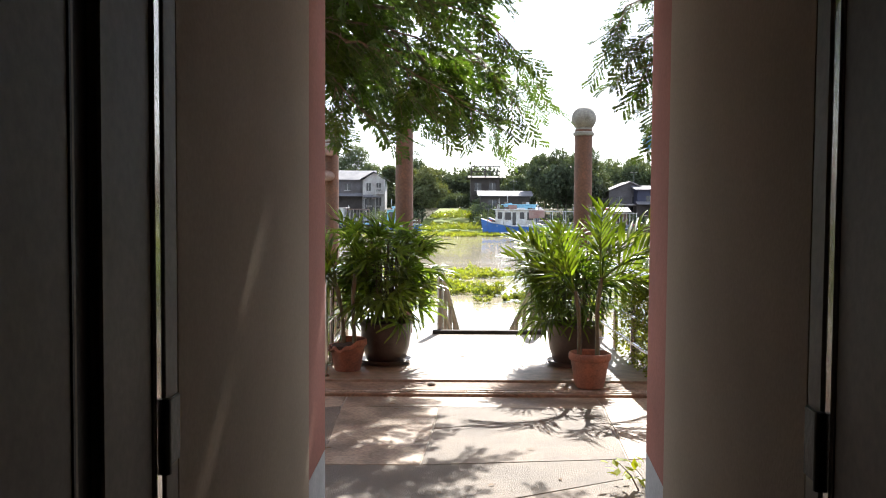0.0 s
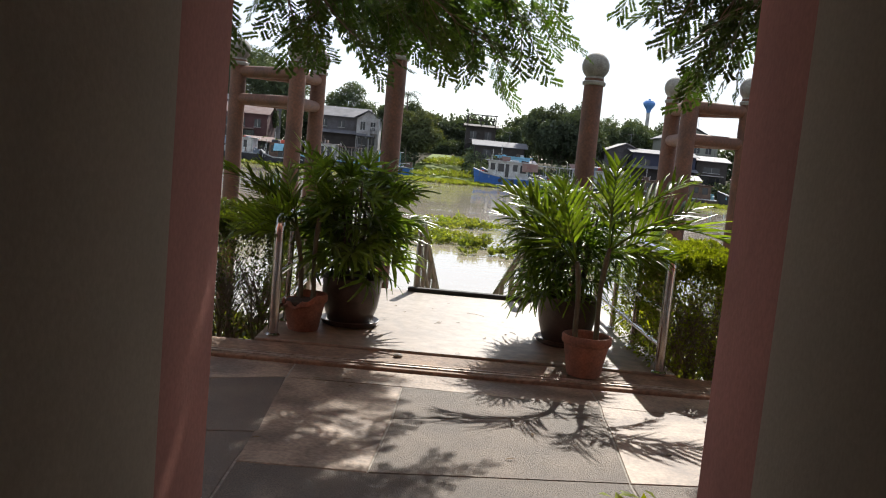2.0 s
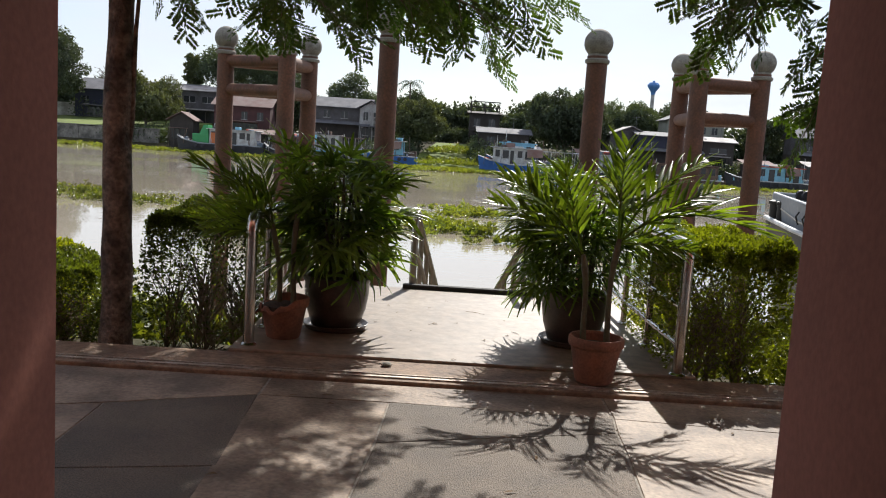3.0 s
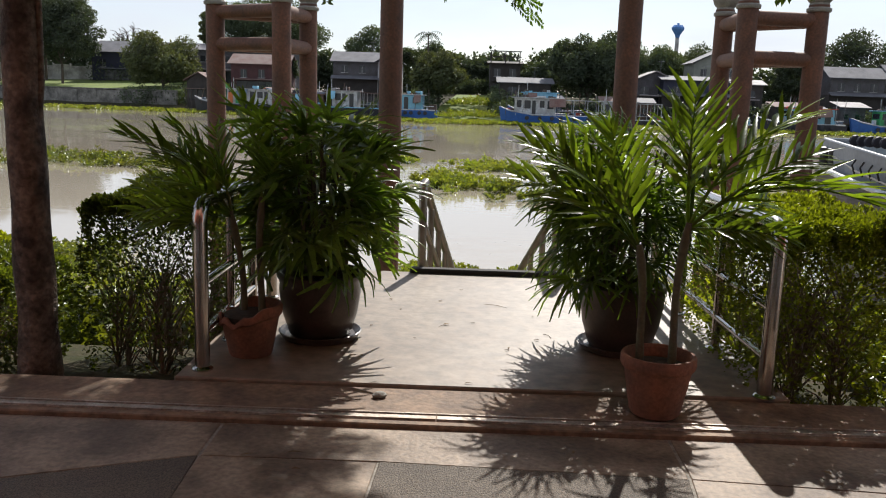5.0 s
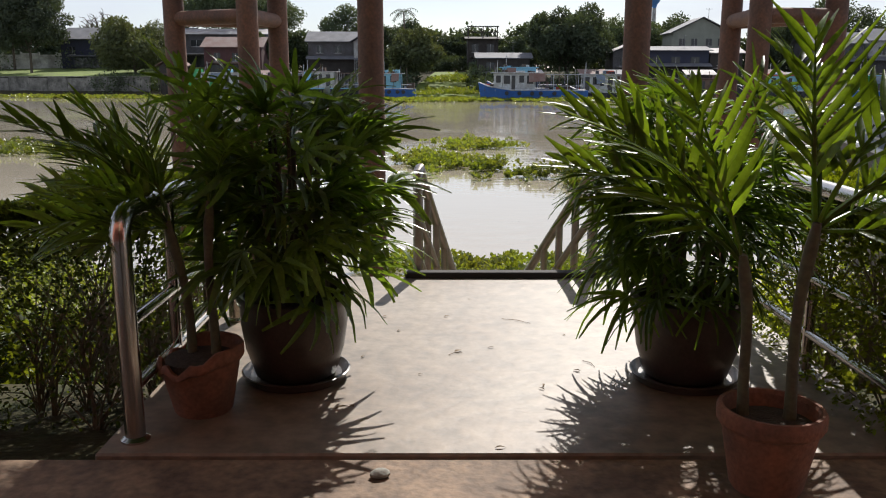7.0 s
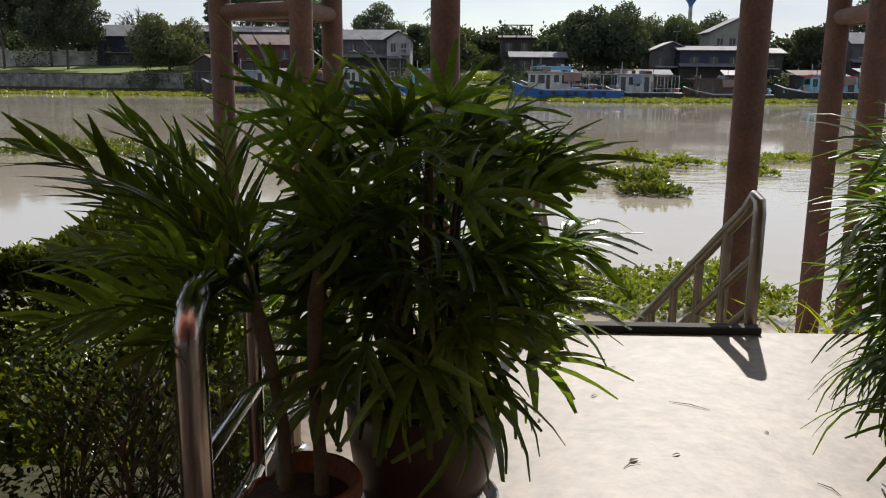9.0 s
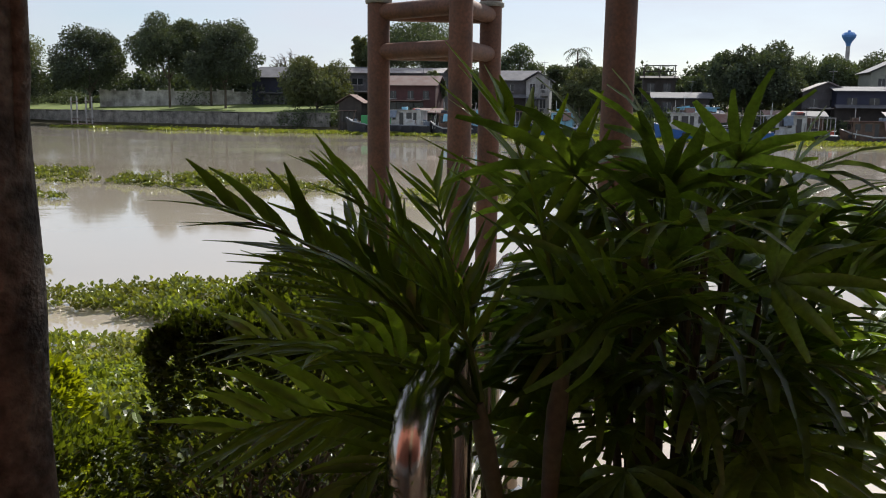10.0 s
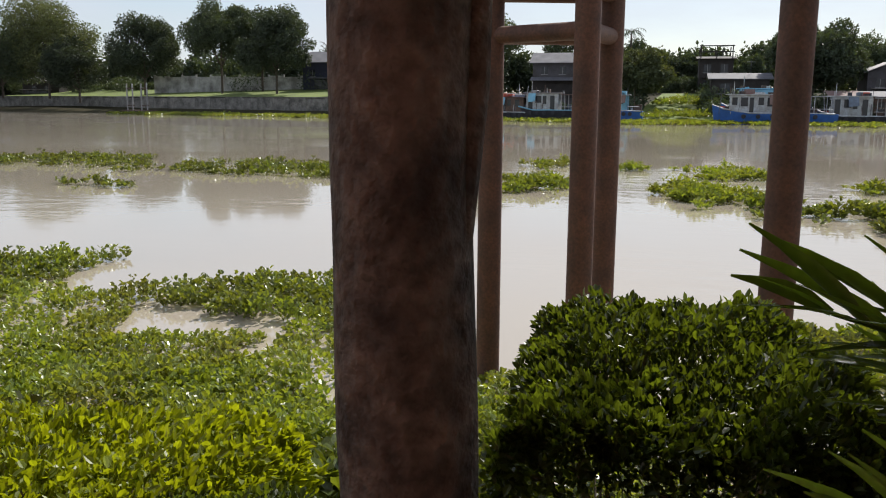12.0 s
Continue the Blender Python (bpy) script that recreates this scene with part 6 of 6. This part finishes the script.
    part("side_sheet", Shape().add([(wx, -beam * 0.44, deck + tall), (wx + ww, -beam * 0.44, deck + tall), (wx + ww, -beam * 0.62, deck + tall * 0.55), (wx, -beam * 0.60, deck + tall * 0.5),
                                    (wx, -beam * 0.44, deck + tall - 0.06), (wx + ww, -beam * 0.44, deck + tall - 0.06), (wx + ww, -beam * 0.62, deck + tall * 0.55 - 0.06), (wx, -beam * 0.60, deck + tall * 0.5 - 0.06)],
                                   [(0, 3, 2, 1), (4, 5, 6, 7), (2, 3, 7, 6), (0, 4, 7, 3), (1, 2, 6, 5)]), _q.choice([TARP, BOAT_TEAL, ROOF_RUST]), ob, "slung canvas sheet")
    return ob


river_boat(6.4, 139.6, 17.5, 4.8, -2, BOAT_BLUE, BOAT_WHITE, BOAT_WHITE, "blue and white wooden river boat moored at the weeds", canopy=BOAT_WHITE, stripe=BOAT_WHITE, deck=1.6, cabin=(0.14, 0.52), tall=2.7)
river_boat(8.0, 144, 13, 4.0, -2, BOAT_BLUE, BOAT_TEAL, BOAT_TEAL, "light blue river boat with an upper cabin", deck=1.8, tall=3.4)
river_boat(21.0, 142.5, 13, 4.0, -2, BOAT_DARK, BOAT_WHITE, BOAT_WHITE, "dark hulled boat with white awnings", canopy=BOAT_WHITE, deck=1.2, tall=2.9)
river_boat(34.5, 143.5, 14.5, 4.2, 0, WOOD_BOAT, WOOD_BOAT, ROOF_RUST, "weathered wooden houseboat with a pale roof", cabin=(0.1, 0.9), deck=1.0, tall=2.4)
river_boat(49.0, 143, 15, 4.0, 0, BOAT_DARK, BOAT_TEAL, BOAT_RED, "dark blue river boat with a green cabin", cabin=(0.35, 0.85))
river_boat(65.0, 143, 14, 4.0, 0, BOAT_BLUE, BOAT_GREEN, BOAT_TEAL, "blue and green river boat", cabin=(0.3, 0.8))
tug = river_boat(-47.0, 150.0, 16.5, 4.6, -7, BOAT_DARK, BOAT_WHITE, BOAT_WHITE, "dark hulled tug with a white and green cabin", cabin=(0.40, 0.90), stripe=BOAT_GREY, deck=1.7, tall=2.6)
part("green_house", Shape().box(3.4, 6.4, -1.5, 1.5, 1.6, 3.4, 0.08).add([(4.6, -1.2, 3.4), (6.2, -1.2, 3.4), (6.2, 1.2, 3.4), (4.6, 1.2, 3.4), (5.2, -0.9, 5.0), (6.0, -0.9, 5.0), (6.0, 0.9, 5.0), (5.2, 0.9, 5.0)], [(0, 1, 5, 4), (1, 2, 6, 5), (2, 3, 7, 6), (3, 0, 4, 7), (4, 5, 6, 7)]), BOAT_GREEN, tug, "bright green forward house")
part("door", Shape().box(8.2, 9.2, -1.78, -1.66, 1.7, 3.9), BOAT_GREEN, tug, "green door")
part("door", Shape().box(6.9, 7.7, -1.76, -1.64, 1.7, 3.7), ORANGE, tug, "orange door")
river_boat(-31.0, 147.8, 9, 3.6, -5, BOAT_DARK, WOOD_BOAT, ROOF_RUST, "dark boat with a weathered wooden cabin", cabin=(0.2, 0.85), deck=1.3)
river_boat(-25.5, 147.5, 13, 4.2, -5, BOAT_DARK, BOAT_WHITE, ROOF_LIGHT, "white houseboat with a dark hull by the grey house", canopy=ROOF_RUST, stripe=BOAT_TEAL, deck=1.7, tall=2.8)
river_boat(-13.8, 146.5, 10.0, 3.8, -5, BOAT_BLUE, BOAT_TEAL, BOAT_WHITE, "blue cargo boat moored beside the bush", cabin=(0.4, 0.75), deck=1.7)
river_boat(-28.0, 151.5, 8, 3.2, -12, BOAT_TEAL, WOOD_BOAT, BOAT_WHITE, "small teal boat moored behind the dark boats", deck=1.6, tall=2.6, cabin=(0.3, 0.7))

# ---- litter ----
_r = random.Random(9)
for i in range(46):
    x, y = _r.uniform(-2.4, 2.0), _r.uniform(4.2, 9.4)
    on = PZ if y > 7.09 and PX0 + 0.05 < x < PX1 - 0.05 else 0.002
    if y > 7.09 and on != PZ or 6.55 < y < 7.09:
        continue
    s = Shape()
    strip(s, (0, 0, 0.004), (1, 0, 0.12), (0, 0, 1), _r.uniform(0.03, 0.07), _r.uniform(0.012, 0.026), 0.35, 3)
    tagged(part("fallen_leaf", s, DRY_LEAF, None, "dry brown fallen leaf on the cement", at=pose(x, y, on, 0, 0, _r.uniform(0, 360))), category="leaf", group="fallen leaves")
for px, py, turn, size in ((-0.32, 7.49, 20, 0.10), (0.33, 7.12, 5, 0.06), (0.59, 7.75, 80, 0.05), (0.59, 7.71, 140, 0.05), (-0.27, 8.14, 60, 0.05), (0.3, 9.24, 10, 0.04), (0.02, 7.9, 30, 0.04), (0.4, 8.3, 200, 0.05), (0.8, 8.5, 110, 0.04), (-0.1, 8.6, 250, 0.05)):
    s = Shape()
    strip(s, (0, 0, 0.003), (1, 0, 0.3), (0, 0, 1), size * 0.7, size * 0.26, 0.8, 4)
    tagged(part("fallen_leaf", s, DRY_LEAF, None, "curled dry brown leaf on the landing", at=pose(px, py, PZ, 0, 0, turn)), category="leaf", group="fallen leaves")
for px, py, turn, size in ((0.56, 8.77, -28, 0.09), (0.2, 8.2, 35, 0.04), (0.85, 8.05, -60, 0.05)):
    tagged(part("fallen_twig", Shape().tube([(-size, 0, 0.004), (0, 0.01, 0.006), (size, -0.006, 0.004)], [0.0012, 0.002, 0.001], 5), DRY_LEAF, None, "thin dry twig lying on the landing", at=pose(px, py, PZ, 0, 0, turn)), category="twig", group="fallen twigs")
stone = Shape().lathe([(0.012, 0.0), (0.026, 0.006), (0.028, 0.016), (0.018, 0.027), (0.004, 0.030)], 9)
stone.v = [(x * 1.3 + 0.004 * math.sin(70 * y), y, z) for x, y, z in stone.v]
tagged(part("stone", stone, CAP, None, "small pale stone on the cement edge", smooth=True, at=pose(-0.09, 6.93, 0.022)), category="stone")
sprig = Shape()
_g = np.random.default_rng(3)
n = 26
p = np.stack([_g.uniform(-0.10, 0.16, n), _g.uniform(-0.12, 0.12, n), _g.uniform(0.02, 0.15, n)], 1)
leaves(sprig, p, unit(np.stack([_g.normal(-0.4, 0.6, n), _g.normal(0, 0.6, n), _g.uniform(0, 0.8, n)], 1)), np.tile((0.0, 0.0, 1.0), (n, 1)), 0.07, 0.04)
for px, py in ((1.02, 4.35), (-0.84, 3.5)):
    weed = thing("weed_sprig", px, py, 0, 0, "small green weed sprig growing at the wall foot", "weed", "wall weeds")
    part("stem", Shape().tube([(0.04, 0, 0), (0.0, 0, 0.08), (-0.06, 0.03, 0.14)], [0.005, 0.004, 0.002], 5), TWIG, weed)
    part("leaf_growth", sprig, SHRUB_LEAF, weed, kind="stuff")
